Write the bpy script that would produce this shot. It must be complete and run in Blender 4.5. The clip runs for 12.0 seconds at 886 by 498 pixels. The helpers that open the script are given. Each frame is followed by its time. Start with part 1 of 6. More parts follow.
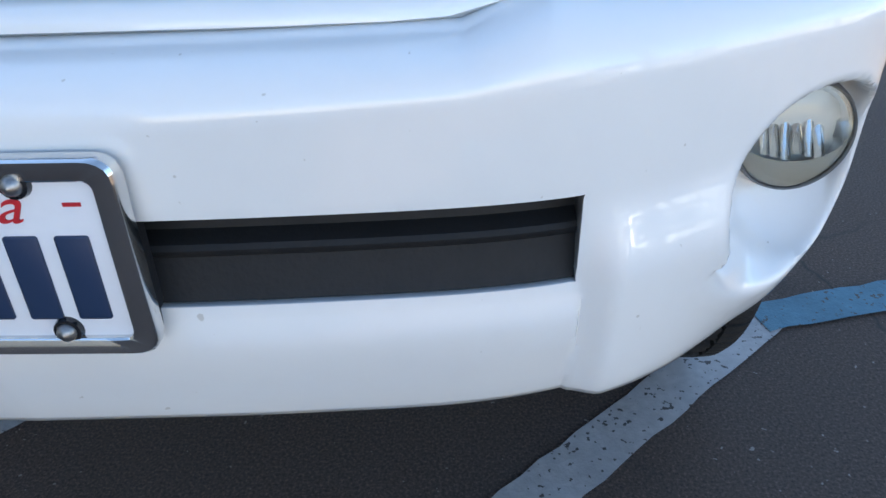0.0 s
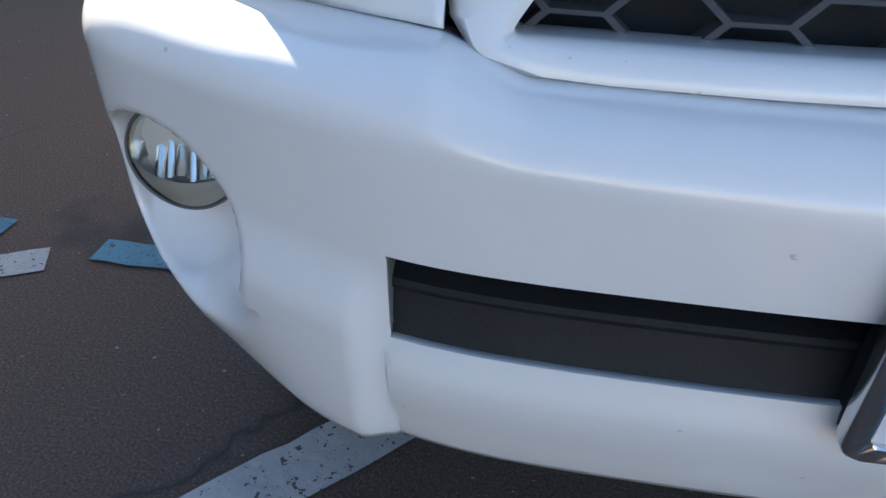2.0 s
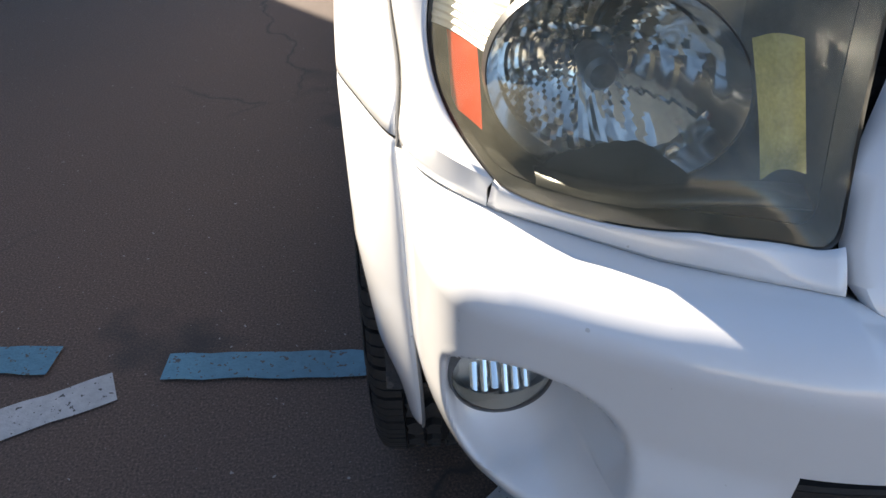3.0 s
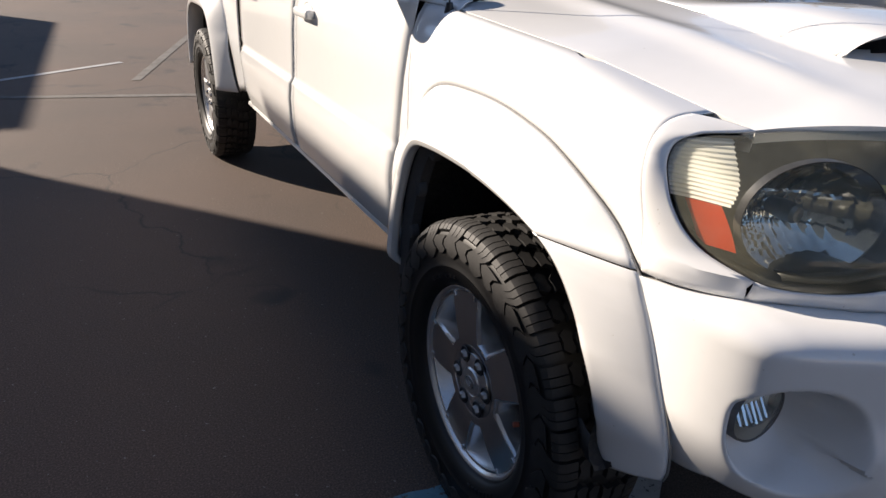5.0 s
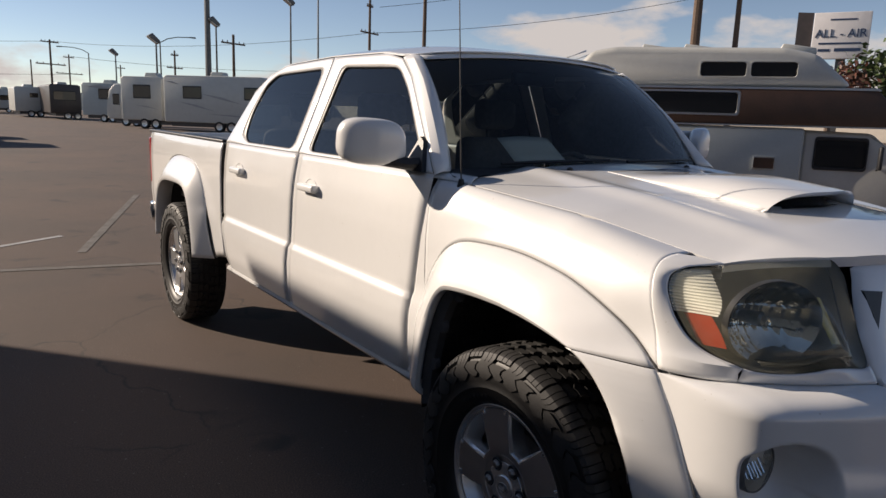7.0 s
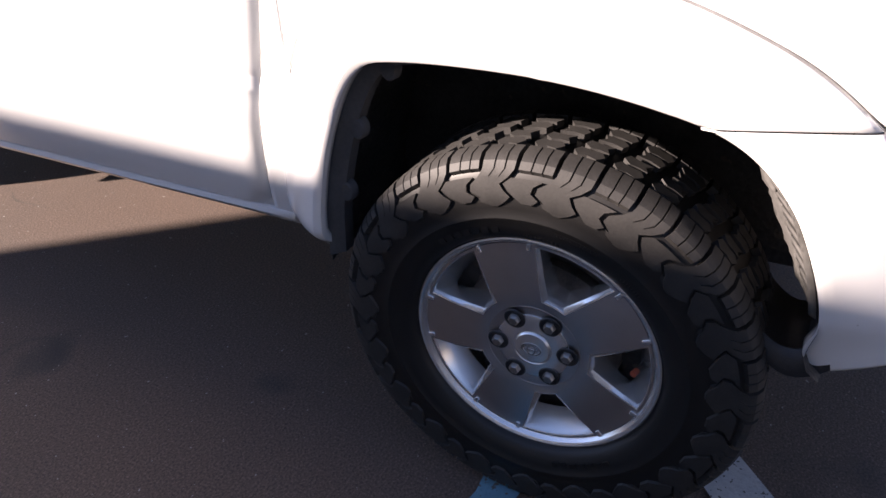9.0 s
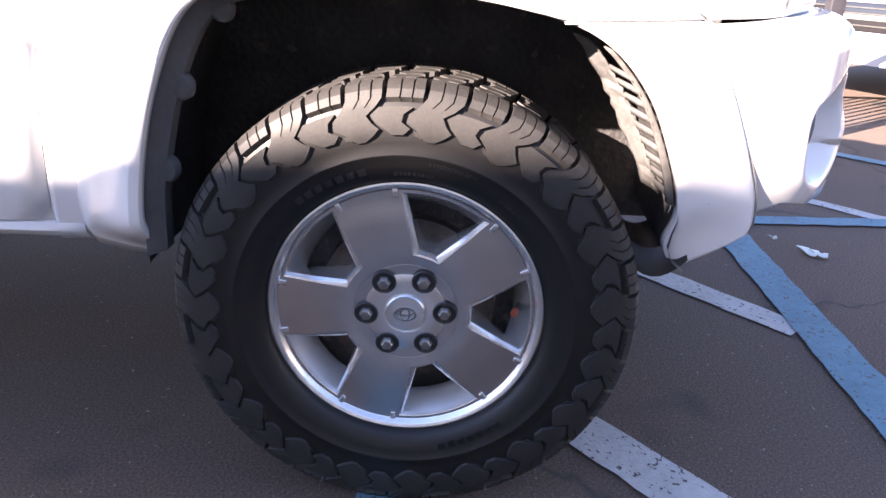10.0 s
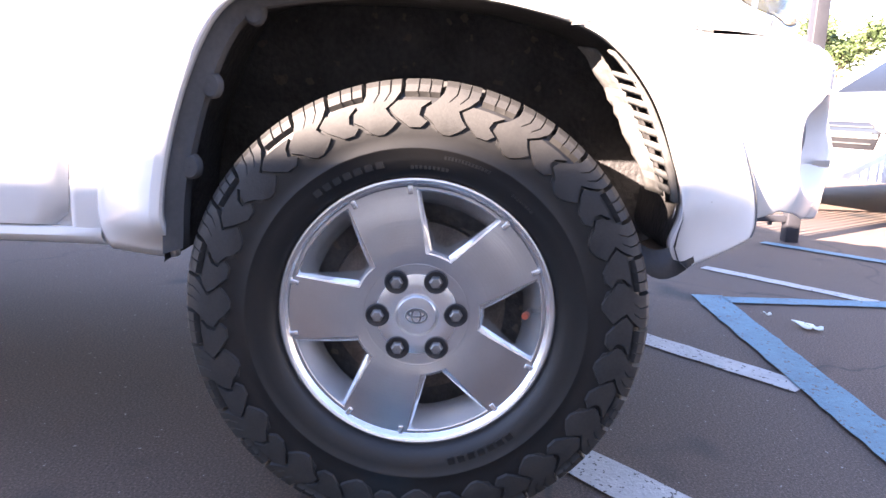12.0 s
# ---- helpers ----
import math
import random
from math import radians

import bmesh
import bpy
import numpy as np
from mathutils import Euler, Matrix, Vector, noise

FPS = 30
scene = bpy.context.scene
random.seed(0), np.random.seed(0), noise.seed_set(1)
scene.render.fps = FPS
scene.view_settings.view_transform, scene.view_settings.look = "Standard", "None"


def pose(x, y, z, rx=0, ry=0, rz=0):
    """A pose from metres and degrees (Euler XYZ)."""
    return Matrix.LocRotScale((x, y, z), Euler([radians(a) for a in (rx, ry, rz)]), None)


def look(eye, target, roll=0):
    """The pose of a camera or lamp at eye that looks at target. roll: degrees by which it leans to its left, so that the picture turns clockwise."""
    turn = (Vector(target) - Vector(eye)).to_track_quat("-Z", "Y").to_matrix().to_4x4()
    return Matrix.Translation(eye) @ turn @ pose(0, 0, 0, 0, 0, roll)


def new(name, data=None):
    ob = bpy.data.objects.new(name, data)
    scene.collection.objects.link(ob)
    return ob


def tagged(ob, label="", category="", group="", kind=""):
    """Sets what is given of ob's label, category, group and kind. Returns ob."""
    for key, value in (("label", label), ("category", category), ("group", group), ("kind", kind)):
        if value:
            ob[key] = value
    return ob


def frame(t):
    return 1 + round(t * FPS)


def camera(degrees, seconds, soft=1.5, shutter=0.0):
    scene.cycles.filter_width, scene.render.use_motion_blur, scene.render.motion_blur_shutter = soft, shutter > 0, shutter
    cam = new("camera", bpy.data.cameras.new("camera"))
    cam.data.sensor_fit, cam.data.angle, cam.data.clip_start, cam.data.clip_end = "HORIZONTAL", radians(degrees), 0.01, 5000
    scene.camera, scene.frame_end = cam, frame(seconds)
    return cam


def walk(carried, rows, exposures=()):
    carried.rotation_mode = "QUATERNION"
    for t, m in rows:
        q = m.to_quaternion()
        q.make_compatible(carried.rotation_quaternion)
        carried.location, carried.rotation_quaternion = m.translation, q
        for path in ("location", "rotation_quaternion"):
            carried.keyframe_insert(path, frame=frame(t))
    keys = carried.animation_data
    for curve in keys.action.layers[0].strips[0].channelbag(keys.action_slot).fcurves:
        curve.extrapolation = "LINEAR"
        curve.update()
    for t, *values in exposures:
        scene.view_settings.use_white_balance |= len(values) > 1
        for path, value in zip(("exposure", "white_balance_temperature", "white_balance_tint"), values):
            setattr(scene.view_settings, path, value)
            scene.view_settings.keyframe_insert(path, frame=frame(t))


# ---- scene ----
cam = camera(64.0, 12.0)
PATH = [
    (0, (0.39, -0.426, 1.028), (0.332, 1.255, -0.051), -1.7),
    (0.5, (0.195, -0.45, 1.05), (0.092, 1.26, 0.023), -0.2),
    (1, (-0.053, -0.456, 1.079), (-0.131, 1.244, 0.031), 1.6),
    (1.5, (-0.236, -0.411, 1.055), (-0.328, 1.289, 0.006), 1.0),
    (2, (-0.396, -0.354, 1.078), (-0.572, 1.248, -0.106), 0.6),
    (2.5, (-0.641, -0.313, 1.185), (-0.708, 1.244, -0.069), -2.3),
    (3, (-0.809, -0.289, 1.307), (-0.698, 1.289, 0.083), -1.3),
    (3.5, (-1.005, -0.241, 1.38), (-0.669, 1.362, 0.232), 0.7),
    (5.3, (-1.703, -0.444, 1.44), (-0.819, 1.204, 0.731), 1.8),
    (5.5, (-1.76, -0.496, 1.461), (-0.865, 1.177, 0.829), 1.1),
    (6, (-1.963, -0.638, 1.472), (-0.956, 1.037, 1.043), 0.2),
    (6.5, (-2.107, -0.688, 1.491), (-0.988, 0.933, 1.14), 2.0),
    (6.7, (-2.107, -0.655, 1.479), (-0.984, 0.965, 1.14), 2.1),
    (8.3, (-1.941, 0.187, 1.432), (-0.699, 1.451, 0.505), -3.4),
    (8.5, (-1.915, 0.306, 1.407), (-0.58, 1.412, 0.409), -2.8),
    (9, (-1.837, 0.552, 1.307), (-0.352, 1.339, 0.223), -2.2),
    (9.5, (-1.886, 0.756, 1.193), (-0.221, 1.082, 0.134), -0.8),
    (10, (-1.961, 0.794, 1.004), (-0.119, 0.849, 0.226), 1.2),
    (10.5, (-1.976, 0.806, 0.847), (-0.072, 0.691, 0.247), 2.8),
    (11, (-2.01, 0.805, 0.805), (-0.065, 0.742, 0.341), 2.3),
    (11.5, (-2.047, 0.807, 0.8), (-0.081, 0.766, 0.435), 2.8),
    (12, (-2.054, 0.831, 0.785), (-0.098, 0.86, 0.371), 1.9),
]
walk(cam, [(t, look(eye, target, roll)) for t, eye, target, roll in PATH],
     [(0, 2.9, 7500, 5), (1.5, 2.75, 7550, 6), (2, 2.47, 7500, 7), (2.5, 2.52, 7500, 9), (3.5, 1.40, 7700, 13), (5.3, 0.90, 7350, 15), (6.5, 0.25, 7750, 16),
      (8.5, 1.25, 7400, 21), (9.5, 2.8, 7400, 28), (10.5, 3.85, 7700, 26), (12, 4.15, 7700, 26)])

# ---- world and sun ----
SUN_AZ, SUN_EL = radians(127.5), radians(24.0)      # azimuth from +x, counter-clockwise
world = bpy.data.worlds.new("sky")
world.use_nodes = True
scene.world = world
wn = world.node_tree.nodes
sky = wn.new("ShaderNodeTexSky")
sky.sky_type = "NISHITA"
sky.sun_disc = False
sky.altitude = 1200
sky.sun_elevation = SUN_EL
sky.sun_rotation = radians(-37.5)
sky.air_density, sky.dust_density, sky.ozone_density = 0.75, 0.1, 2.0
wn["Background"].inputs["Strength"].default_value = 0.092
wl = world.node_tree.links
coord = wn.new("ShaderNodeTexCoord")
sep = wn.new("ShaderNodeSeparateXYZ")
wl.new(coord.outputs["Generated"], sep.inputs[0])
squash = wn.new("ShaderNodeMapping")
squash.inputs["Scale"].default_value = (3.2, 3.2, 8.5)
squash.inputs["Location"].default_value = (0.35, 0.6, 0.2)
wl.new(coord.outputs["Generated"], squash.inputs[0])
puff = wn.new("ShaderNodeTexNoise")
puff.inputs["Scale"].default_value, puff.inputs["Detail"].default_value, puff.inputs["Roughness"].default_value = 1.3, 7, 0.55
wl.new(squash.outputs[0], puff.inputs["Vector"])
low = wn.new("ShaderNodeMapRange")                       # clouds lie in a low belt over the horizon
low.inputs[1].default_value, low.inputs[2].default_value, low.inputs[3].default_value, low.inputs[4].default_value = 0.03, 0.24, 0.06, -0.20
wl.new(sep.outputs["Z"], low.inputs[0])
add = wn.new("ShaderNodeMath")
add.operation = "ADD"
wl.new(puff.outputs[0], add.inputs[0]), wl.new(low.outputs[0], add.inputs[1])
east = wn.new("ShaderNodeMapRange")                      # and bank up on the far side of the lot
east.inputs[1].default_value, east.inputs[2].default_value, east.inputs[3].default_value, east.inputs[4].default_value = 0.45, 0.95, -0.01, 0.09
wl.new(sep.outputs["X"], east.inputs[0])
bank = wn.new("ShaderNodeMath")
bank.operation = "ADD"
wl.new(add.outputs[0], bank.inputs[0]), wl.new(east.outputs[0], bank.inputs[1])
edge = wn.new("ShaderNodeMapRange")
edge.inputs[1].default_value, edge.inputs[2].default_value = 0.545, 0.64
wl.new(bank.outputs[0], edge.inputs[0])
cloud = wn.new("ShaderNodeMix")
cloud.data_type = "RGBA"
cloud.inputs[7].default_value = (5.0, 5.2, 5.6, 1)
wl.new(edge.outputs[0], cloud.inputs[0]), wl.new(sky.outputs["Color"], cloud.inputs[6])
wl.new(cloud.outputs[2], wn["Background"].inputs["Color"])
sun_data = bpy.data.lights.new("sun", "SUN")
sun_data.energy, sun_data.angle, sun_data.color = 5.0, radians(0.5), (1.0, 0.95, 0.875)
sun = new("sun", sun_data)
to_sun = Vector((math.cos(SUN_AZ) * math.cos(SUN_EL), math.sin(SUN_AZ) * math.cos(SUN_EL), math.sin(SUN_EL)))
sun.matrix_world = look(to_sun * 60, (0, 0, 0))


# ---- materials ----
def material(name, color=(0.8, 0.8, 0.8), rough=0.5, metal=0.0, coat=0.0, vary=0.0, scale=8.0, bump=0.0, bump_scale=60.0,
             color2=None, spots=0.0, spot_color=(0.05, 0.04, 0.03), spot_scale=40.0, rough_vary=0.0, ior=1.5):
    """A principled surface with colour variation at two sizes, optional specks and fine relief."""
    m = bpy.data.materials.new(name)
    m.use_nodes = True
    nt = m.node_tree
    n, l = nt.nodes, nt.links
    b = n["Principled BSDF"]
    b.inputs["Base Color"].default_value = (*color, 1)
    b.inputs["Roughness"].default_value = rough
    b.inputs["Metallic"].default_value = metal
    b.inputs["IOR"].default_value = ior
    b.inputs["Coat Weight"].default_value = coat
    b.inputs["Coat Roughness"].default_value = 0.04
    co = n.new("ShaderNodeTexCoord").outputs["Object"]
    src = None
    if vary > 0 or color2:
        a = n.new("ShaderNodeTexNoise")
        a.inputs["Scale"].default_value, a.inputs["Detail"].default_value = scale, 6
        c = n.new("ShaderNodeTexNoise")
        c.inputs["Scale"].default_value, c.inputs["Detail"].default_value = scale * 9, 3
        l.new(co, a.inputs["Vector"]), l.new(co, c.inputs["Vector"])
        mixn = n.new("ShaderNodeMix")
        mixn.inputs[0].default_value = 0.4
        l.new(a.outputs[0], mixn.inputs[2]), l.new(c.outputs[0], mixn.inputs[3])
        ramp = n.new("ShaderNodeValToRGB")
        lo = color2 or tuple(v * (1 - vary) for v in color)
        hi = color if color2 else tuple(min(1, v * (1 + vary)) for v in color)
        ramp.color_ramp.elements[0].position, ramp.color_ramp.elements[1].position = 0.35, 0.65
        ramp.color_ramp.elements[0].color, ramp.color_ramp.elements[1].color = (*lo, 1), (*hi, 1)
        l.new(mixn.outputs[0], ramp.inputs[0])
        src = ramp.outputs[0]
        if rough_vary:
            mr = n.new("ShaderNodeMapRange")
            mr.inputs[3].default_value, mr.inputs[4].default_value = max(0, rough - rough_vary), min(1, rough + rough_vary)
            l.new(a.outputs[0], mr.inputs[0]), l.new(mr.outputs[0], b.inputs["Roughness"])
    if spots:
        v = n.new("ShaderNodeTexNoise")
        v.inputs["Scale"].default_value, v.inputs["Detail"].default_value = spot_scale, 2
        l.new(co, v.inputs["Vector"])
        r2 = n.new("ShaderNodeValToRGB")
        r2.color_ramp.elements[0].position, r2.color_ramp.elements[1].position = spots, spots + 0.03
        l.new(v.outputs[0], r2.inputs[0])
        mx = n.new("ShaderNodeMix")
        mx.data_type = "RGBA"
        l.new(r2.outputs[0], mx.inputs[0])
        if src:
            l.new(src, mx.inputs[6])
        else:
            mx.inputs[6].default_value = (*color, 1)
        mx.inputs[7].default_value = (*spot_color, 1)
        src = mx.outputs[2]
    if src:
        l.new(src, b.inputs["Base Color"])
    if bump:
        t = n.new("ShaderNodeTexNoise")
        t.inputs["Scale"].default_value, t.inputs["Detail"].default_value = bump_scale, 5
        l.new(co, t.inputs["Vector"])
        bp = n.new("ShaderNodeBump")
        bp.inputs["Strength"].default_value, bp.inputs["Distance"].default_value = bump, 0.01
        l.new(t.outputs[0], bp.inputs["Height"]), l.new(bp.outputs[0], b.inputs["Normal"])
    return m


def machined(m):
    """Fine turning marks round the wheel's axle."""
    n, l = m.node_tree.nodes, m.node_tree.links
    sep = n.new("ShaderNodeSeparateXYZ")
    l.new(n.new("ShaderNodeTexCoord").outputs["Object"], sep.inputs[0])
    flat = n.new("ShaderNodeCombineXYZ")
    l.new(sep.outputs["Y"], flat.inputs[0]), l.new(sep.outputs["Z"], flat.inputs[1])
    far = n.new("ShaderNodeVectorMath")
    far.operation = "LENGTH"
    l.new(flat.outputs[0], far.inputs[0])
    ring = n.new("ShaderNodeTexNoise")
    ring.noise_dimensions = "1D"
    ring.inputs["Scale"].default_value, ring.inputs["Detail"].default_value = 260, 4
    l.new(far.outputs["Value"], ring.inputs["W"])
    bp = n.new("ShaderNodeBump")
    bp.inputs["Strength"].default_value, bp.inputs["Distance"].default_value = 0.10, 0.002
    l.new(ring.outputs[0], bp.inputs["Height"]), l.new(bp.outputs[0], n["Principled BSDF"].inputs["Normal"])
    return m


def clear(name, tint=(1, 1, 1), gloss=0.03, ior=1.5, haze=0.0):
    """A thin pane: lets light through with a tint and mirrors by Fresnel."""
    m = bpy.data.materials.new(name)
    m.use_nodes = True
    n, l = m.node_tree.nodes, m.node_tree.links
    n.remove(n["Principled BSDF"])
    t, g, f, x = n.new("ShaderNodeBsdfTransparent"), n.new("ShaderNodeBsdfGlossy"), n.new("ShaderNodeFresnel"), n.new("ShaderNodeMixShader")
    t.inputs[0].default_value, g.inputs["Roughness"].default_value = (*tint, 1), gloss
    f.inputs[0].default_value = ior
    l.new(f.outputs[0], x.inputs[0]), l.new(t.outputs[0], x.inputs[1]), l.new(g.outputs[0], x.inputs[2])
    out = x.outputs[0]
    if haze:
        d, y = n.new("ShaderNodeBsdfDiffuse"), n.new("ShaderNodeMixShader")
        d.inputs[0].default_value = (0.62, 0.60, 0.46, 1)
        z = n.new("ShaderNodeTexNoise")
        z.inputs["Scale"].default_value = 9
        r = n.new("ShaderNodeMapRange")
        r.inputs[3].default_value, r.inputs[4].default_value = haze * 0.5, haze * 1.5
        l.new(z.outputs[0], r.inputs[0]), l.new(r.outputs[0], y.inputs[0]), l.new(out, y.inputs[1]), l.new(d.outputs[0], y.inputs[2])
        out = y.outputs[0]
    l.new(out, n["Material Output"].inputs[0])
    return m


PAINT = material("white_paint", (0.80, 0.80, 0.79), 0.32, coat=1.0, vary=0.015, scale=3, rough_vary=0.06, spots=0.755, spot_color=(0.6, 0.58, 0.54), spot_scale=90)
BLACK = material("black_plastic", (0.018, 0.018, 0.02), 0.45, vary=0.3, scale=14, bump=0.08, bump_scale=300)
LINER = material("arch_liner", (0.034, 0.032, 0.032), 0.7, vary=0.5, scale=10, bump=0.5, bump_scale=70, spots=0.66, spot_color=(0.07, 0.06, 0.05), spot_scale=30)
VALVE_RED = material("valve_red", (0.30, 0.06, 0.03), 0.5)
GASKET = material("grey_rubber", (0.16, 0.16, 0.16), 0.7, vary=0.2, scale=30)
DEEP = material("unlit_plastic", (0.007, 0.007, 0.008), 0.7, vary=0.3, scale=20, bump=0.1, bump_scale=200)
GLOSSBLACK = material("gloss_black", (0.012, 0.012, 0.014), 0.2, coat=0.5)
CHROME = material("chrome", (0.70, 0.70, 0.69), 0.14, 1.0, vary=0.05, scale=20)
ALLOY = material("alloy_machined", (0.60, 0.605, 0.62), 0.33, 1.0, vary=0.03, scale=30, rough_vary=0.02)
ALLOY_BRIGHT = material("alloy_silver", (0.74, 0.74, 0.74), 0.27, 0.85, vary=0.04, scale=25)
machined(ALLOY)
STEEL = material("steel", (0.35, 0.34, 0.33), 0.4, 1.0, vary=0.2, scale=60)
RUBBER = material("rubber", (0.0085, 0.008, 0.008), 0.5, scale=16, bump=0.02, bump_scale=420, color2=(0.006, 0.0058, 0.0058))
TREAD = material("tread_rubber", (0.027, 0.0255, 0.0245), 0.64, color2=(0.015, 0.0145, 0.014), scale=22, bump=0.06, bump_scale=300)
FLANGE = material("liner_flange", (0.085, 0.085, 0.088), 0.85, vary=0.15, scale=14)
GLASS = clear("lens_glass", (0.93, 0.95, 0.93), 0.02)
LAMP_LENS = clear("weathered_lamp_lens", (0.93, 0.93, 0.86), 0.06, haze=0.13)
TINT = clear("tinted_glass", (0.26, 0.29, 0.29), 0.015, 1.52)
SHIELD = clear("windscreen_glass", (0.82, 0.86, 0.84), 0.015, 1.52)
AMBER = material("amber_lens", (0.46, 0.045, 0.007), 0.18, coat=0.6)
REFLECTOR = material("reflector", (0.90, 0.91, 0.92), 0.22, 1.0)
SMOKED = material("headlamp_bezel", (0.10, 0.10, 0.095), 0.28, 0.5, vary=0.2, scale=20)
PLATE_WHITE = material("plate_white", (0.74, 0.75, 0.78), 0.45, vary=0.02, scale=12)
PLATE_BLUE = material("plate_blue", (0.016, 0.036, 0.085), 0.4)
PLATE_RED = material("plate_red", (0.55, 0.02, 0.03), 0.4)
SEAT = material("seat_fabric", (0.10, 0.10, 0.105), 0.9, vary=0.2, scale=40, bump=0.3, bump_scale=400)
TRIM = material("dark_trim", (0.035, 0.034, 0.033), 0.7, vary=0.25, scale=15)
PAPER = material("paper", (0.72, 0.75, 0.68), 0.8, vary=0.03, scale=20)
RIBBED = material("ribbed_silver", (0.92, 0.92, 0.88), 0.25, 0.15)
FLUTED = material("fluted_reflector", (0.78, 0.80, 0.83), 0.10, 1.0, vary=0.15, scale=30)
DUSTY = material("dusty_plastic", (0.095, 0.092, 0.088), 0.85, color2=(0.05, 0.048, 0.045), scale=9, bump=0.3, bump_scale=50)
FOG_FLUTES = material("fog_reflector", (0.90, 0.92, 0.95), 0.27, 0.85, vary=0.1, scale=60)
FOG_FACET = material("mirror_facet", (0.92, 0.94, 0.96), 0.12, 1.0, vary=0.04, scale=40)
FROSTED = material("frosted_lens", (0.50, 0.51, 0.50), 0.4, vary=0.05, scale=40)
YELLOWED = material("marker_lens", (0.42, 0.40, 0.14), 0.2, coat=0.4, vary=0.25, scale=35)


# ---- mesh tools ----
def part(name, bm, mat, parent=None, label="", sharp=35, thick=0.0, bevel=0.0):
    """Links a bmesh as one mesh object under a thing or a part."""
    me = bpy.data.meshes.new(name)
    bmesh.ops.recalc_face_normals(bm, faces=bm.faces)
    bm.to_mesh(me)
    bm.free()
    me.materials.append(mat)
    me.polygons.foreach_set("use_smooth", [True] * len(me.polygons))
    me.set_sharp_from_angle(angle=radians(sharp))
    ob = new(name, me)
    if parent:
        ob.parent = parent
    if label:
        ob["label"] = label
    if thick:
        s = ob.modifiers.new("thick", "SOLIDIFY")
        s.thickness, s.offset = thick, 0
    if bevel:
        b = ob.modifiers.new("edge", "BEVEL")
        b.width, b.segments, b.limit_method = bevel, 2, "ANGLE"
    return ob


def grid(rows, wrap=False, bm=None, keep=None):
    """A sheet of quads from rows of points; wrap joins the ends of each row."""
    bm = bm or bmesh.new()
    vs = [[bm.verts.new(p) for p in r] for r in rows]
    n = len(rows[0])
    for i in range(len(rows) - 1):
        for j in range(n if wrap else n - 1):
            if keep is None or keep(i, j):
                k = (j + 1) % n
                bm.faces.new((vs[i][j], vs[i][k], vs[i + 1][k], vs[i + 1][j]))
    return bm


def box(bm, lo, hi, bevel=0.0):
    """A box between two corners, its edges rounded by bevel."""
    r = bmesh.ops.create_cube(bm, size=1.0)
    vs = r["verts"]
    for v in vs:
        for k in range(3):
            v.co[k] = lo[k] if v.co[k] < 0 else hi[k]
    if bevel:
        es = list({e for v in vs for e in v.link_edges})
        bmesh.ops.bevel(bm, geom=es, offset=bevel, segments=3, affect="EDGES", profile=0.5)
    return bm


def tube(bm, pts, r, n=10, taper=None, cap=True):
    """A round bar along points."""
    rows = []
    pts = [Vector(p) for p in pts]
    for i, p in enumerate(pts):
        d = (pts[min(i + 1, len(pts) - 1)] - pts[max(i - 1, 0)]).normalized()
        a = d.cross(Vector((0, 0, 1)) if abs(d.z) < 0.9 else Vector((1, 0, 0))).normalized()
        b = d.cross(a)
        q = r if taper is None else r + (taper - r) * i / max(1, len(pts) - 1)
        rows.append([p + (a * math.cos(t) + b * math.sin(t)) * q for t in (2 * math.pi * k / n for k in range(n))])
    vs = [[bm.verts.new(p) for p in row] for row in rows]
    for i in range(len(vs) - 1):
        for k in range(n):
            bm.faces.new((vs[i][k], vs[i][(k + 1) % n], vs[i + 1][(k + 1) % n], vs[i + 1][k]))
    if cap:
        bm.faces.new(vs[0]), bm.faces.new(vs[-1])
    return bm


def spin(bm, profile, centre, axis=0, n=64, a0=0.0, a1=None):
    """Turns a profile of (along axis, radius) round the axis through centre."""
    full = a1 is None
    a1 = a0 + 2 * math.pi if full else a1
    c = Vector(centre)
    rows = []
    for d, r in profile:
        row = []
        for k in range(n if full else n + 1):
            t = a0 + (a1 - a0) * k / n
            v = [0, 0, 0]
            v[axis], v[(axis + 1) % 3], v[(axis + 2) % 3] = d, r * math.cos(t), r * math.sin(t)
            row.append(c + Vector(v))
        rows.append(row)
    return grid(rows, wrap=full, bm=bm)


def curve(pts, n):
    """n points on a smooth curve through pts, evenly spread along it."""
    p = [np.array(q, float) for q in pts]
    p = [2 * p[0] - p[1]] + p + [2 * p[-1] - p[-2]]
    fine = []
    for i in range(1, len(p) - 2):
        for t in np.linspace(0, 1, 24, endpoint=False):
            a, b, c, d = p[i - 1], p[i], p[i + 1], p[i + 2]
            fine.append(0.5 * (2 * b + (c - a) * t + (2 * a - 5 * b + 4 * c - d) * t * t + (3 * b - a - 3 * c + d) * t ** 3))
    fine.append(p[-2])
    f = np.array(fine)
    s = np.concatenate([[0], np.cumsum(np.linalg.norm(np.diff(f, axis=0), axis=1))])
    u = np.linspace(0, s[-1], n)
    return np.stack([np.interp(u, s, f[:, k]) for k in range(f.shape[1])], 1)


def table(v, xs, ys):
    return float(np.interp(v, xs, ys))


def smooth(v, a, b):
    t = min(1, max(0, (v - a) / (b - a)))
    return t * t * (3 - 2 * t)


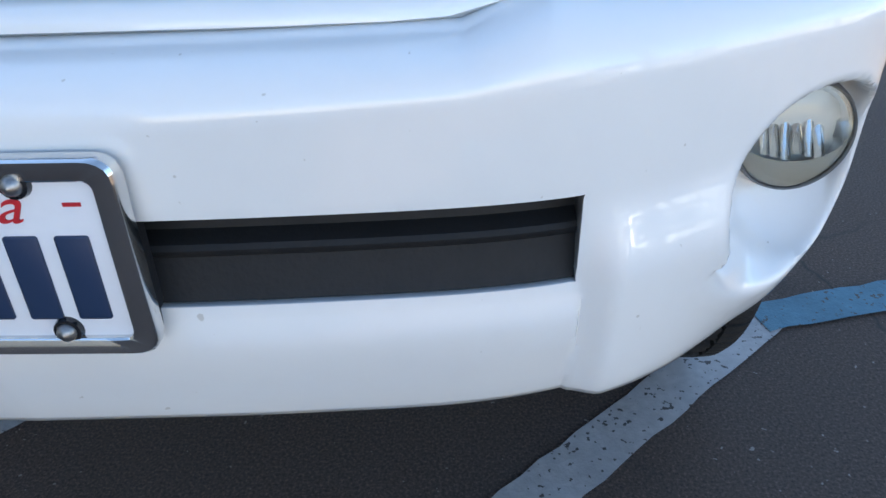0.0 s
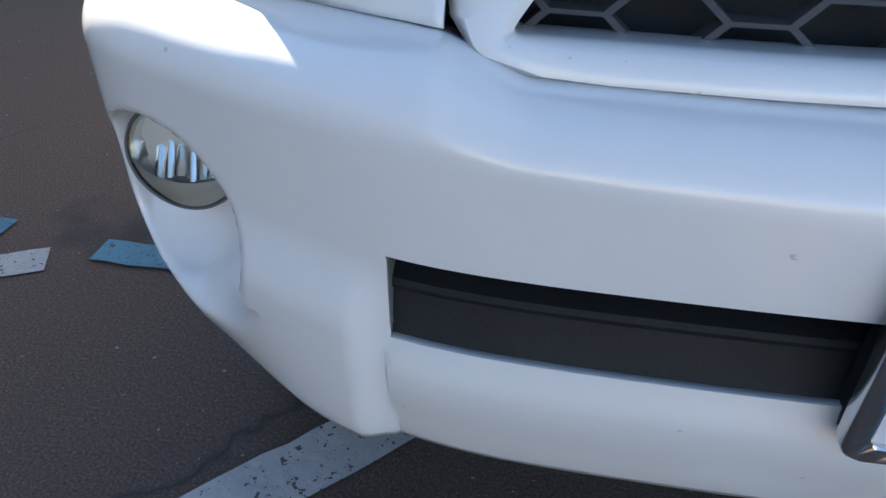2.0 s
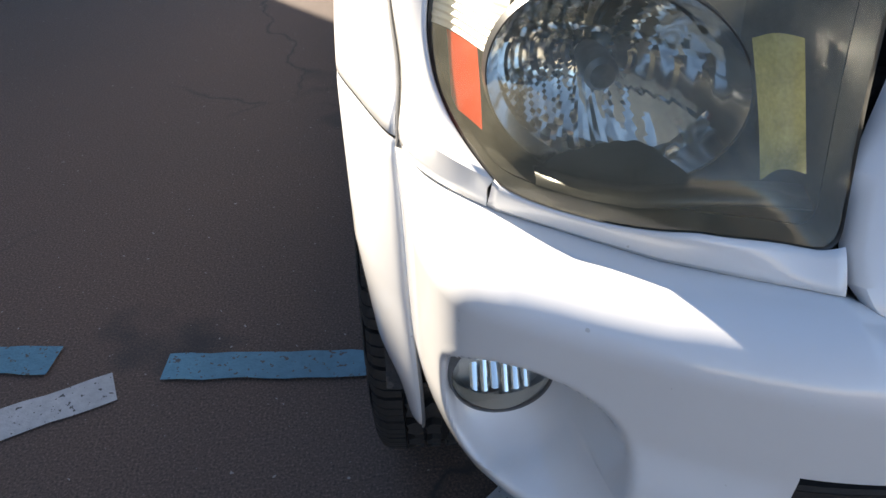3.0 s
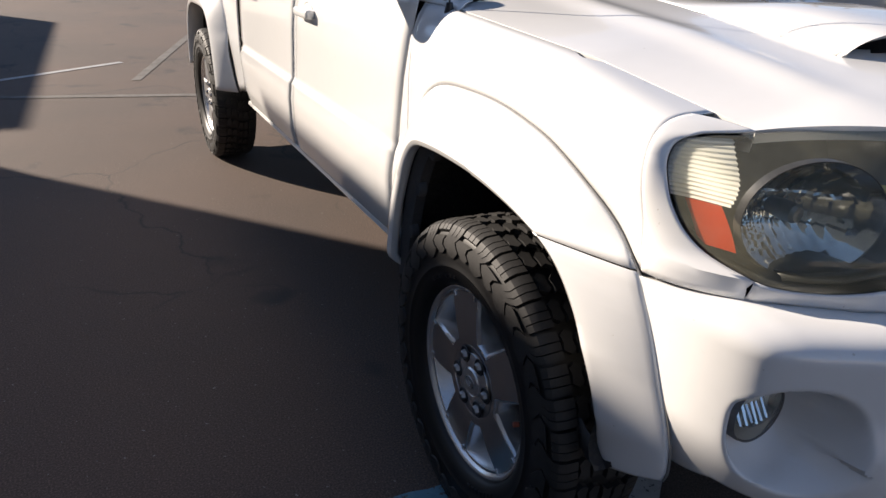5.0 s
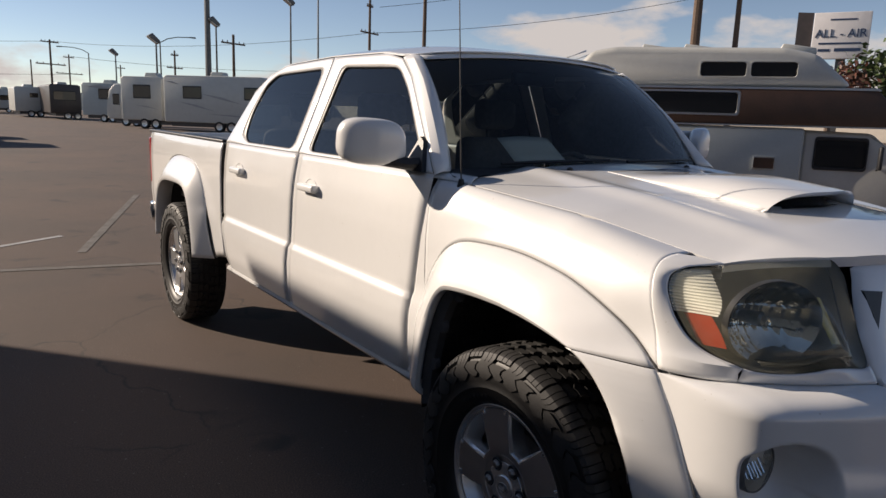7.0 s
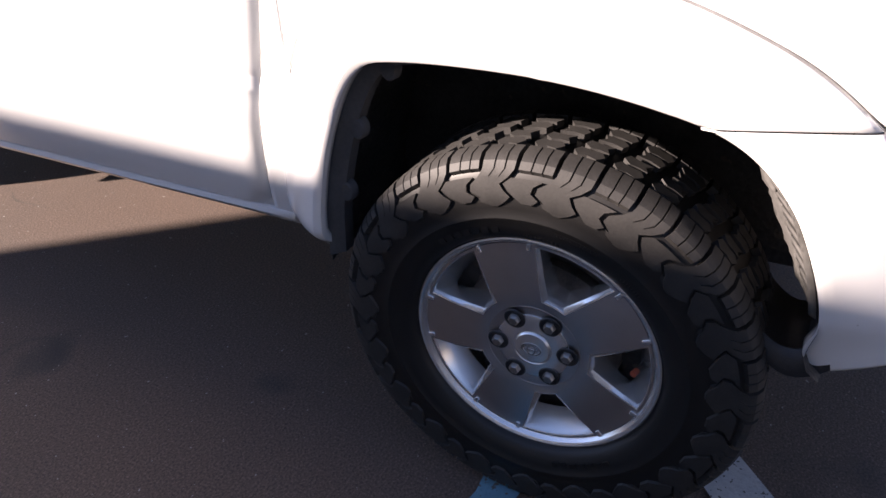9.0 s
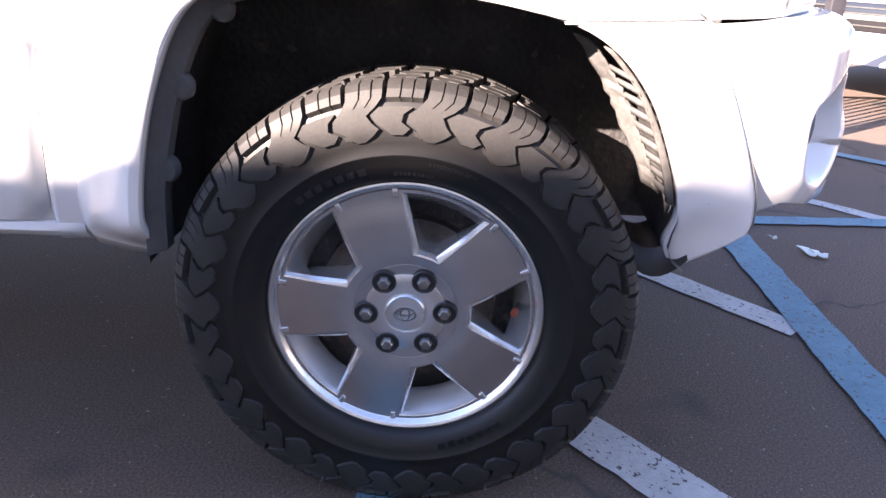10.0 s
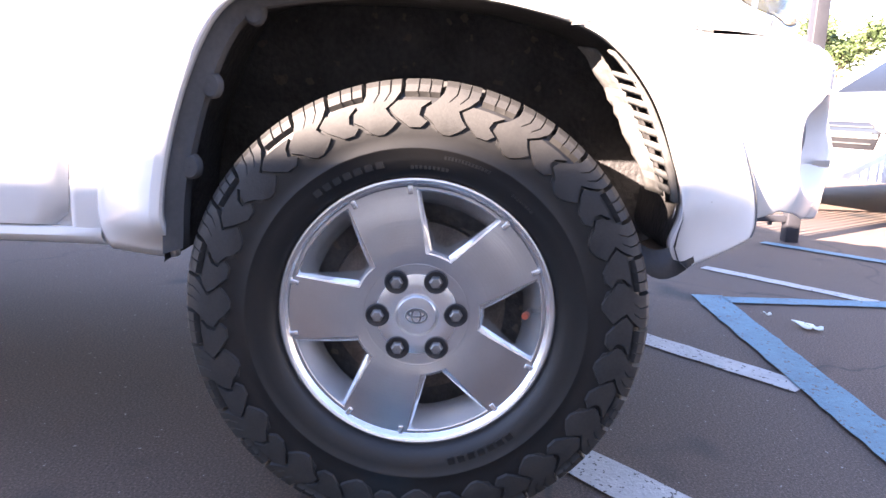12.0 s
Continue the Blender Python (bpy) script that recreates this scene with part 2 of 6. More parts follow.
def poly_at(poly, c, ang):
    """Where the ray from c at an angle leaves a polygon round it."""
    d = (math.cos(ang), math.sin(ang))
    best = None
    for i in range(len(poly)):
        (x1, y1), (x2, y2) = poly[i], poly[(i + 1) % len(poly)]
        ex, ey = x2 - x1, y2 - y1
        den = d[0] * ey - d[1] * ex
        if abs(den) < 1e-9:
            continue
        t = ((x1 - c[0]) * ey - (y1 - c[1]) * ex) / den
        u = ((x1 - c[0]) * d[1] - (y1 - c[1]) * d[0]) / den
        if t > 0 and -1e-6 <= u <= 1 + 1e-6 and (best is None or t > best):
            best = t
    return (c[0] + d[0] * best, c[1] + d[1] * best)


def rounded(poly, r, n=5):
    """A polygon with its corners rounded."""
    out = []
    for i, p in enumerate(poly):
        a, b = poly[i - 1], poly[(i + 1) % len(poly)]
        p, a, b = Vector(p), Vector(a), Vector(b)
        u, v = (a - p), (b - p)
        k = min(r, u.length * 0.45, v.length * 0.45)
        s, e = p + u.normalized() * k, p + v.normalized() * k
        for j in range(n + 1):
            t = j / n
            q = s * (1 - t) ** 2 + p * 2 * t * (1 - t) + e * t * t
            out.append((q.x, q.y))
    return out

# ---- the pickup truck: local x across (half widths), y rearwards from the bumper, z up ----
truck = tagged(new("pickup_truck"), "white double-cab pickup truck with flared arches, hood scoop and all-terrain tyres", "pickup truck")
truck.scale = (0.976, 1, 1)
AXLE_F, AXLE_R, WHEEL_R = 0.892, 4.462, 0.408

SEAM_W = (0, 0.25, 0.41, 0.463, 0.60, 0.736, 0.80, 0.829)
SEAM_Y = (0.088, 0.095, 0.11, 0.12, 0.185, 0.278, 0.365, 0.42)
RAKE = (0.10, 0.11, 0.12, 0.14, 0.20, 0.195, 0.17, 0.16)


def front_y(w, z):
    """The raked upper front: headlamps, grille and the strips round them."""
    q = (z - 0.91) / 0.23
    if 0 < q < 1:
        q = q ** (1 + 0.75 * smooth(w, 0.47, 0.60) * (1 - smooth(w, 0.71, 0.77)))
    bulge = 0.040 * smooth(w, 0.465, 0.60) * (1 - 0.55 * smooth(w, 0.71, 0.79)) * math.sin(math.pi * min(1, max(0, (z - 0.9135) / 0.24))) ** 0.95
    return table(w, SEAM_W, SEAM_Y) + q * table(w, SEAM_W, RAKE) - bulge


def hood_edge(y):
    return table(y, (0.42, 0.8, 1.30), (0.634, 0.69, 0.735)), table(y, (0.42, 0.8, 1.30), (1.141, 1.205, 1.245))


def side_w(y, z):
    """Half width of the body side."""
    b = table(z, (0.47, 0.53, 0.60, 0.75, 0.818, 0.845, 1.05, 1.15, 1.27), (0.775, 0.793, 0.811, 0.826, 0.824, 0.811, 0.812, 0.806, 0.786))
    if y < 0.62 and 0.5 < z < 1.0:
        b += 0.014 * (1 - smooth(z, 0.915, 1.0)) * (1 - smooth(y, 0.43, 0.62)) * smooth(z, 0.5, 0.85)
    b += 0.013 * smooth(z, 0.90, 0.99) * (1 - smooth(z, 1.04, 1.14)) * smooth(y, 0.43, 0.60) * (1 - smooth(y, 1.05, 1.35))
    if z > 1.27:
        return 0.786 - (z - 1.27) * 0.42
    if y < 1.5:
        wh, zh = hood_edge(y)
        q = min(1, max(0, (z - (zh - 0.17)) / 0.17))
        k = 1 - smooth(y, 1.35, 1.5)
        p = 2.4 + 1.6 * (1 - smooth(y, 0.45, 0.95))
        b = k * (wh + (b - wh) * (1 - q ** p) ** (1 / p)) + (1 - k) * b
    return b


def mirrored(build):
    for s in (-1, 1):
        build(s)


# -- front bumper: one skin with the slot and the lamp recesses
PLAN = curve([(0, 0.012), (0.25, 0.02), (0.45, 0.038), (0.58, 0.079), (0.69, 0.134), (0.75, 0.170), (0.785, 0.203), (0.808, 0.255), (0.822, 0.325), (0.830, 0.435)], 240)
FOG = (0.731, 0.740)


def bumper_top(w):
    return table(w, (0, 0.40, 0.463, 0.75, 0.829), (0.886, 0.889, 0.911, 0.911, 0.905))


def bumper_face(w):
    """Height at which the upright face rolls into the ledge."""
    return 0.838 + 0.024 * smooth(w, 0.12, 0.66)


def bumper_point(w, y, n, z, slot):
    """The bumper's skin at the plan place (w, y) with outward normal n and height z; z over 1 runs back along the ledge."""
    top = bumper_top(w)
    face = bumper_face(w)
    d, ledge = 0.0, 0.0
    if z > 1:
        ledge = z - 1
        z = face + (top - face) * (1 - (1 - ledge) ** 2.0)
    crease = 0.768 + 0.012 * smooth(w, 0.5, 0.7)
    if z < crease:
        k = 0.0 if slot else smooth(w, 0.494, 0.526) * (1 - smooth(w, 0.70, 0.80))
        low = (crease - z) / 0.19
        d -= 0.016 * smooth(crease - z, 0, 0.075) * k
        d += 0.006 * low ** 3 + (0.035 * (low - 1) if low > 1 else 0)
        d += 0.024 * smooth(w, 0.54, 0.76) * max(0.0, (0.71 - z) / 0.12) ** 1.8
        if slot:
            d += 0.004 * smooth(crease - z, 0.06, 0.09) - 0.010 * smooth(low, 0.35, 0.6) * (1 - smooth(low, 0.6, 1.05))
    p = Vector((w, y, z)) - Vector((n[0], n[1], 0)) * d
    if ledge:
        p.y += ledge ** 1.9 * max(0.0, table(p.x, SEAM_W, SEAM_Y) - 0.002 - p.y)
    fx, fz = p.x - FOG[0], p.z - FOG[1]
    r = math.hypot(fx, fz)
    if r < 0.17:
        a = math.atan2(fz, fx)
        down, up = max(0, -math.sin(a)), max(0, math.sin(a))
        inn, out = max(0, -math.cos(a)), max(0, math.cos(a))
        reach = 0.010 * up ** 2 + 0.050 * down ** 2 + 0.026 * inn ** 2 + 0.014 * out ** 2
        far = max(0.0, r - 0.061)
        q = min(1.0, far / reach)
        g = 0.236 - 0.35 * far - 0.045 * (1 - math.sqrt(1 - q * q)) - (2.4 if down > 0.5 else 5.0) * max(0.0, far - reach) - p.y
        if g > -0.06:
            p.y += (0.5 * (g + math.sqrt(g * g + 0.00008)) - 0.0008 * max(0, min(1, -g / 0.02))) * (1 - smooth(w, 0.780, 0.802))
    return p


def bumper_skin():
    bm = bmesh.new()
    zs = sorted(set([0.560, 0.566, 0.575, 0.585] + list(np.linspace(0.60, 0.682, 24)) + [0.690] + list(np.linspace(0.695, 0.768, 22)) + [0.7725] + list(np.linspace(0.776, 0.840, 22)) + list(1 + np.linspace(0.001, 1, 22))))
    cols = []
    for i in range(len(PLAN)):
        t = PLAN[min(i + 1, len(PLAN) - 1)] - PLAN[max(i - 1, 0)]
        n = np.array([t[1], -t[0]]) / np.linalg.norm(t)
        cols.append((PLAN[i][0], PLAN[i][1], n))
    edge = 0.492
    k = min(range(len(cols)), key=lambda i: abs(cols[i][0] - edge))
    full = [(-c[0], c[1], c[2], i) for i, c in reversed(list(enumerate(cols)))][:-1] + [(c[0], c[1], c[2], i) for i, c in enumerate(cols)]
    rows = []
    for z in zs:
        row = []
        for x, y, n, i in full:
            w = abs(x)
            top = bumper_top(w)
            bot = table(w, (0, 0.40, 0.52, 0.64, 0.72, 0.77, 0.80, 0.815, 0.83), (0.556, 0.557, 0.563, 0.572, 0.582, 0.597, 0.604, 0.590, 0.575))
            zz = z if z < 0.7725 or z > 1 else 0.7725 + (z - 0.7725) * (bumper_face(w) - 0.7725) / (0.840 - 0.7725)
            zz = zz if z > 0.69 else 0.69 - (0.69 - z) * (0.69 - bot) / 0.13
            p = bumper_point(w, y, n, zz, i <= k)
            row.append((math.copysign(p.x, x) if x else 0, p.y, p.z))
        rows.append(row)
    rows.append([(x, y + 0.025, z - 0.003) for x, y, z in rows[-1]])
    iz0, iz1 = zs.index(0.690), zs.index(0.7725)
    mid = len(cols) - 1

    def keep(i, j):
        inside = abs(j + 0.5 - mid) < k
        return not (inside and iz0 <= i < iz1)
    grid(rows, bm=bm, keep=keep)
    bm.verts.ensure_lookup_table()
    hole = [e for e in bm.edges if len(e.link_faces) == 1 and all(0.685 < v.co.z < 0.776 and abs(v.co.x) < 0.53 for v in e.verts)]
    r = bmesh.ops.extrude_edge_only(bm, edges=hole)
    for v in r["geom"]:
        if isinstance(v, bmesh.types.BMVert):
            v.co.y += 0.05 if v.co.z > 0.70 else 0.006
            v.co.z += 0.0 if v.co.z < 0.72 else -0.003
    loose = [v for v in bm.verts if not v.link_faces]
    bmesh.ops.delete(bm, geom=loose, context="VERTS")
    return bm


bumper = part("front_bumper", bumper_skin(), PAINT, truck, sharp=40, thick=0.003)

bm = bmesh.new()
rows = []
for z, off in ((0.600, 0.030), (0.680, 0.012), (0.692, 0.007), (0.700, 0.012), (0.726, 0.020), (0.731, 0.015), (0.735, 0.014), (0.739, 0.017), (0.744, 0.034), (0.790, 0.046)):
    rows.append([(x, float(np.interp(abs(x), PLAN[:, 0], PLAN[:, 1])) + off, z) for x in np.linspace(-0.51, 0.51, 41)])
part("slot_grille", grid(rows, bm=bm), DEEP, bumper, "black plastic slot insert with a raised rib")


def fog_lamp(s):
    bm = bmesh.new()
    c = (s * FOG[0], 0.225, FOG[1])
    spin(bm, [(-0.008, 0.0545), (-0.011, 0.0565), (-0.004, 0.0590), (0.02, 0.0605)], c, 1, 44)
    ring = part("fog_lamp", bm, GASKET, bumper, "round fog lamp with a clear lens")
    rows = []
    for r in np.linspace(0.004, 0.0545, 20):
        row = []
        for a in np.linspace(0, 2 * math.pi, 73)[:-1]:
            x, z = r * math.cos(a), r * math.sin(a)
            flute = 0.0045 * abs(math.sin(math.pi * x / 0.017)) + 0.006 * (math.floor(z / 0.024 + 0.5) % 2)
            row.append((c[0] + x, c[1] + 0.036 - 0.042 * (r / 0.0545) ** 2 + (flute if r < 0.050 else 0), c[2] + z))
        rows.append(row)
    part("reflector_bowl", grid(rows, wrap=True), FOG_FLUTES, ring, sharp=12)
    bm = bmesh.new()
    spin(bm, [(-0.020, 0.0005), (-0.019, 0.020), (-0.016, 0.040), (-0.009, 0.0555)], c, 1, 44)
    part("lens", bm, GLASS, ring)
    bm = bmesh.new()
    spin(bm, [(0.012, 0.0005), (0.013, 0.005), (0.018, 0.0075), (0.04, 0.0075)], c, 1, 20)
    part("bulb_shield", bm, STEEL, ring)
    # upright mirror facets behind the clear half of the lens
    for k, (x, tilt) in enumerate(((-0.027, 0.019), (-0.0165, 0.027), (-0.005, 0.024), (0.0065, 0.029), (0.018, 0.021), (0.029, 0.026))):
        z0, z1 = -0.018 - 0.003 * (k % 3), 0.016 - 0.2 * abs(x) + 0.004 * (k % 2)
        rows = [[(c[0] + s * (x + (0.0054 if k % 2 else 0.0047) * u), c[1] - 0.008 + tilt * q - 0.002 * (1 - u * u), c[2] + z0 + (z1 - z0) * q) for u in (-1, -0.5, 0, 0.5, 1)] for q in (0, 0.33, 0.67, 1)]
        part("facet", grid(rows), FOG_FACET, ring)
    bm = bmesh.new()
    rows = [[(c[0] + 0.0535 * u, c[1] - 0.013 + 0.008 * u * u + 0.004 * q, c[2] + (-0.024 * (1 - q) - 0.0535 * q) * math.sqrt(max(0.0, 1 - u * u))) for u in np.linspace(-0.995, 0.995, 25)] for q in (0, 0.5, 1.0)]
    part("lower_lens_band", grid(rows, bm=bm), FROSTED, ring, "frosted lower band of the lens")


mirrored(fog_lamp)

# -- grille surround, honeycomb and small corner vents
OPEN = rounded([(0.418, 0.910), (0.40, 0.935), (0.285, 1.085), (0.255, 1.10), (-0.255, 1.10), (-0.285, 1.085), (-0.40, 0.935), (-0.418, 0.910)], 0.03)
OUTER = [(0.36, 0.888), (0.405, 0.890), (0.438, 0.900), (0.456, 0.920), (0.462, 0.945), (0.455, 1.00), (0.432, 1.06), (0.418, 1.10), (0.40, 1.145), (0.30, 1.168), (0.2, 1.178), (-0.2, 1.178), (-0.30, 1.168), (-0.40, 1.145),
         (-0.418, 1.10), (-0.432, 1.06), (-0.455, 1.00), (-0.462, 0.945), (-0.456, 0.920), (-0.438, 0.900), (-0.405, 0.890), (-0.36, 0.888)]


def front_ring(inner, outer, c, lift=0.0, steps=5, roundness=0.012):
    angs = sorted(set([math.atan2(z - c[1], x - c[0]) for x, z in inner + outer] + list(np.linspace(-math.pi, math.pi, 90)[:-1])))
    rows = []
    for k in range(steps + 1):
        t = k / steps
        row = []
        for a in angs:
            i, o = poly_at(inner, c, a), poly_at(outer, c, a)
            x, z = i[0] + (o[0] - i[0]) * t, i[1] + (o[1] - i[1]) * t
            row.append((x, front_y(abs(x), z) - lift + roundness * (2 * t - 1) ** 4, z))
        rows.append(row)
    rows.insert(0, [(p[0], p[1] + 0.03, p[2]) for p in rows[0]])
    return grid(rows, wrap=True)


surround = part("grille_surround", front_ring(OPEN, OUTER, (0, 1.0), 0.006), PAINT, truck, "white painted grille surround", thick=0.003)

bm = bmesh.new()
cell = 0.041
for r in range(-1, 9):
    for q in range(-12, 13):
        cx, cz = q * cell * 1.5, 0.905 + (r + (0.5 if q % 2 else 0)) * cell * 0.80
        if not (abs(cx) < 0.43 - max(0, cz - 0.93) * 0.70 + 0.02 and 0.885 < cz < 1.12):
            continue
        hexa = [(cx + cell * k * math.cos(math.pi / 3 * i), cz + 0.80 / 1.732 * cell * k * math.sin(math.pi / 3 * i) * 1.155 * 0.866) for k in (1.0, 0.91) for i in range(6)]
        f = [bm.verts.new((x, front_y(abs(x), z) + 0.030, z)) for x, z in hexa]
        g = [bm.verts.new((x, front_y(abs(x), z) + 0.048, z)) for x, z in hexa]
        for i in range(6):
            j = (i + 1) % 6
            bm.faces.new((f[i], f[j], f[6 + j], f[6 + i]))
            bm.faces.new((f[6 + i], f[6 + j], g[6 + j], g[6 + i]))
part("honeycomb", bm, material("grille_mesh", (0.05, 0.046, 0.048), 0.55, 0.0, vary=0.1, scale=30), surround, "dark grey honeycomb grille mesh")
bm = bmesh.new()
grid([[(x, front_y(abs(x), z) + 0.075, z) for x in np.linspace(-0.45, 0.45, 13)] for z in (0.87, 1.0, 1.13)], bm=bm)
part("grille_backing", bm, DEEP, surround)
bm = bmesh.new()
spin(bm, [(0.030, 0.095), (0.022, 0.092), (0.024, 0.085), (0.034, 0.08)], (0, front_y(0, 1.03) - 0.005, 1.03), 1, 48)
for v in bm.verts:
    v.co.x *= 1.45
part("badge_ring", bm, GLOSSBLACK, surround)


def corner_vent(s):
    tri = [(s * 0.402, 1.100), (s * 0.335, 1.094), (s * 0.398, 1.020)]
    bm = bmesh.new()
    top = [bm.verts.new((x, front_y(abs(x), z) - 0.008, z)) for x, z in tri]
    low = [bm.verts.new((x, front_y(abs(x), z) + 0.004, z)) for x, z in tri]
    bm.faces.new(top)
    for i in range(3):
        bm.faces.new((top[i], top[(i + 1) % 3], low[(i + 1) % 3], low[i]))
    part("corner_vent", bm, BLACK, surround)


mirrored(corner_vent)

# -- headlamps
LAMP = [(0.467, 0.941), (0.53, 0.950), (0.585, 0.957), (0.615, 0.948), (0.645, 0.942), (0.69, 0.940), (0.735, 0.946), (0.766, 0.965), (0.784, 0.995), (0.790, 1.037), (0.780, 1.090), (0.758, 1.124), (0.725, 1.137), (0.665, 1.140), (0.60, 1.148), (0.443, 1.169), (0.430, 1.135), (0.447, 1.05)]
LAMP_C = (0.60, 1.04)


def lamp_ring(c, fr0, fr1, s, lift0, lift1, outline, steps=3):
    angs = sorted(set([math.atan2(z - c[1], x - c[0]) for x, z in outline] + list(np.linspace(-math.pi, math.pi, 72)[:-1])))
    rows = []
    for k in range(steps + 1):
        t = k / steps
        f, li = fr0 + (fr1 - fr0) * t, lift0 + (lift1 - lift0) * t
        row = []
        for a in angs:
            o = poly_at(outline, c, a)
            w, z = c[0] + (o[0] - c[0]) * f, c[1] + (o[1] - c[1]) * f
            row.append((s * w, front_y(w, z) + li, z))
        rows.append(row)
    return rows


def headlamp(s):
    out = rounded(LAMP, 0.02, 4)
    body = part("headlamp", grid(lamp_ring(LAMP_C, 0.955, 1.0, s, 0.022, -0.004, out), wrap=True), SMOKED, truck, "clear headlamp with smoked bezel and amber corner")
    part("housing", grid(lamp_ring(LAMP_C, 0.02, 0.80, s, 0.17, 0.15, out, 3) + lamp_ring(LAMP_C, 0.86, 0.97, s, 0.08, 0.028, out, 2), wrap=True), SMOKED, body)
    rows = lamp_ring(LAMP_C, 0.02, 0.985, s, -0.020, -0.003, out, 7)
    lens = part("lens", grid(rows, wrap=True), LAMP_LENS, body)
    lens.visible_shadow = False
    # main reflector: a deep fluted oval bowl with a bulb cap, in a plain collar
    cx, cz, rx, rz = 0.634, 1.035, 0.106, 0.095
    c = (s * cx, front_y(cx, cz) + 0.036, cz)
    lean = (front_y(cx + 0.10, cz) - front_y(cx - 0.10, cz)) / 0.20

    def bowl(f, a, deep):
        x, z = f * math.cos(a) * rx, f * math.sin(a) * rz
        return (c[0] + s * x, c[1] + lean * x * 0.8 + deep, c[2] + z), x, z
    rows = []
    for f in np.linspace(0.05, 1.0, 26):
        row = []
        for a in np.linspace(0, 2 * math.pi, 97)[:-1]:
            p, x, z = bowl(f, a, 0.082 - 0.082 * f ** 2.2)
            flute = 0.0035 * abs(math.sin(math.pi * x / 0.016)) + 0.005 * (math.floor(z / 0.05 + 0.5) % 2) if 0.12 < f < 0.86 else 0
            row.append((p[0], p[1] + flute, p[2]))
        rows.append(row)
    part("main_reflector", grid(rows, wrap=True), FLUTED, body, sharp=12)
    rows = [[bowl(f, a, d)[0] for a in np.linspace(0, 2 * math.pi, 97)[:-1]] for f, d in ((0.995, 0.002), (1.003, -0.001), (1.015, -0.001), (1.022, 0.004), (1.03, 0.012))]
    part("reflector_collar", grid(rows, wrap=True), SMOKED, body, "smoked collar round the reflector")
    bm = bmesh.new()
    spin(bm, [(0.030, 0.0005), (0.028, 0.012), (0.034, 0.0165), (0.06, 0.0165), (0.084, 0.014)], c, 1, 24)
    part("bulb_cap", bm, STEEL, body)
    # silver shelf along the bottom of the housing
    rows = [[(s * w, front_y(w, z0 + dz) + d, z0 + dz) for w, z0 in ((0.478, 0.964), (0.51, 0.966), (0.545, 0.970), (0.58, 0.970), (0.62, 0.957), (0.66, 0.951), (0.70, 0.952))] for dz, d in ((0.0, 0.012), (0.006, 0.016), (0.010, 0.030))]
    part("housing_shelf", grid(rows), SMOKED, body, thick=0.002)
    # inner marker block
    bm = bmesh.new()
    rows = [[(s * w, front_y(w, z) + 0.028 + 0.008 * math.sin(6 * (w - 0.47) / 0.07), z) for w in np.linspace(0.474, 0.518, 9)] for z in np.linspace(0.982, 1.078, 7)]
    part("marker_reflector", grid(rows, bm=bm), YELLOWED, body)
    # outer corner: ribbed clear block above an amber one
    bm = bmesh.new()
    rows = []
    for k, z in enumerate(np.linspace(1.044, 1.131, 28)):
        rows.append([(s * w, front_y(w, z) + 0.009 + (0.004 if k % 2 else 0), z) for w in np.linspace(0.664 + 0.074 * ((1.140 - z) / 0.096) ** 0.75, 0.786 - 0.045 * (max(0, z - 1.04) / 0.10) ** 1.8, 8)])
    part("ribbed_reflector", grid(rows, bm=bm), RIBBED, body, sharp=10)
    bm = bmesh.new()
    rows = [[(s * w, front_y(w, z) + 0.009, z) for w in np.linspace(0.744, 0.769 - 0.010 * max(0, 0.99 - z) / 0.02, 5)] for z in np.linspace(0.980, 1.043, 8)]
    part("amber_reflector", grid(rows, bm=bm), AMBER, body, "amber turn signal")


mirrored(headlamp)


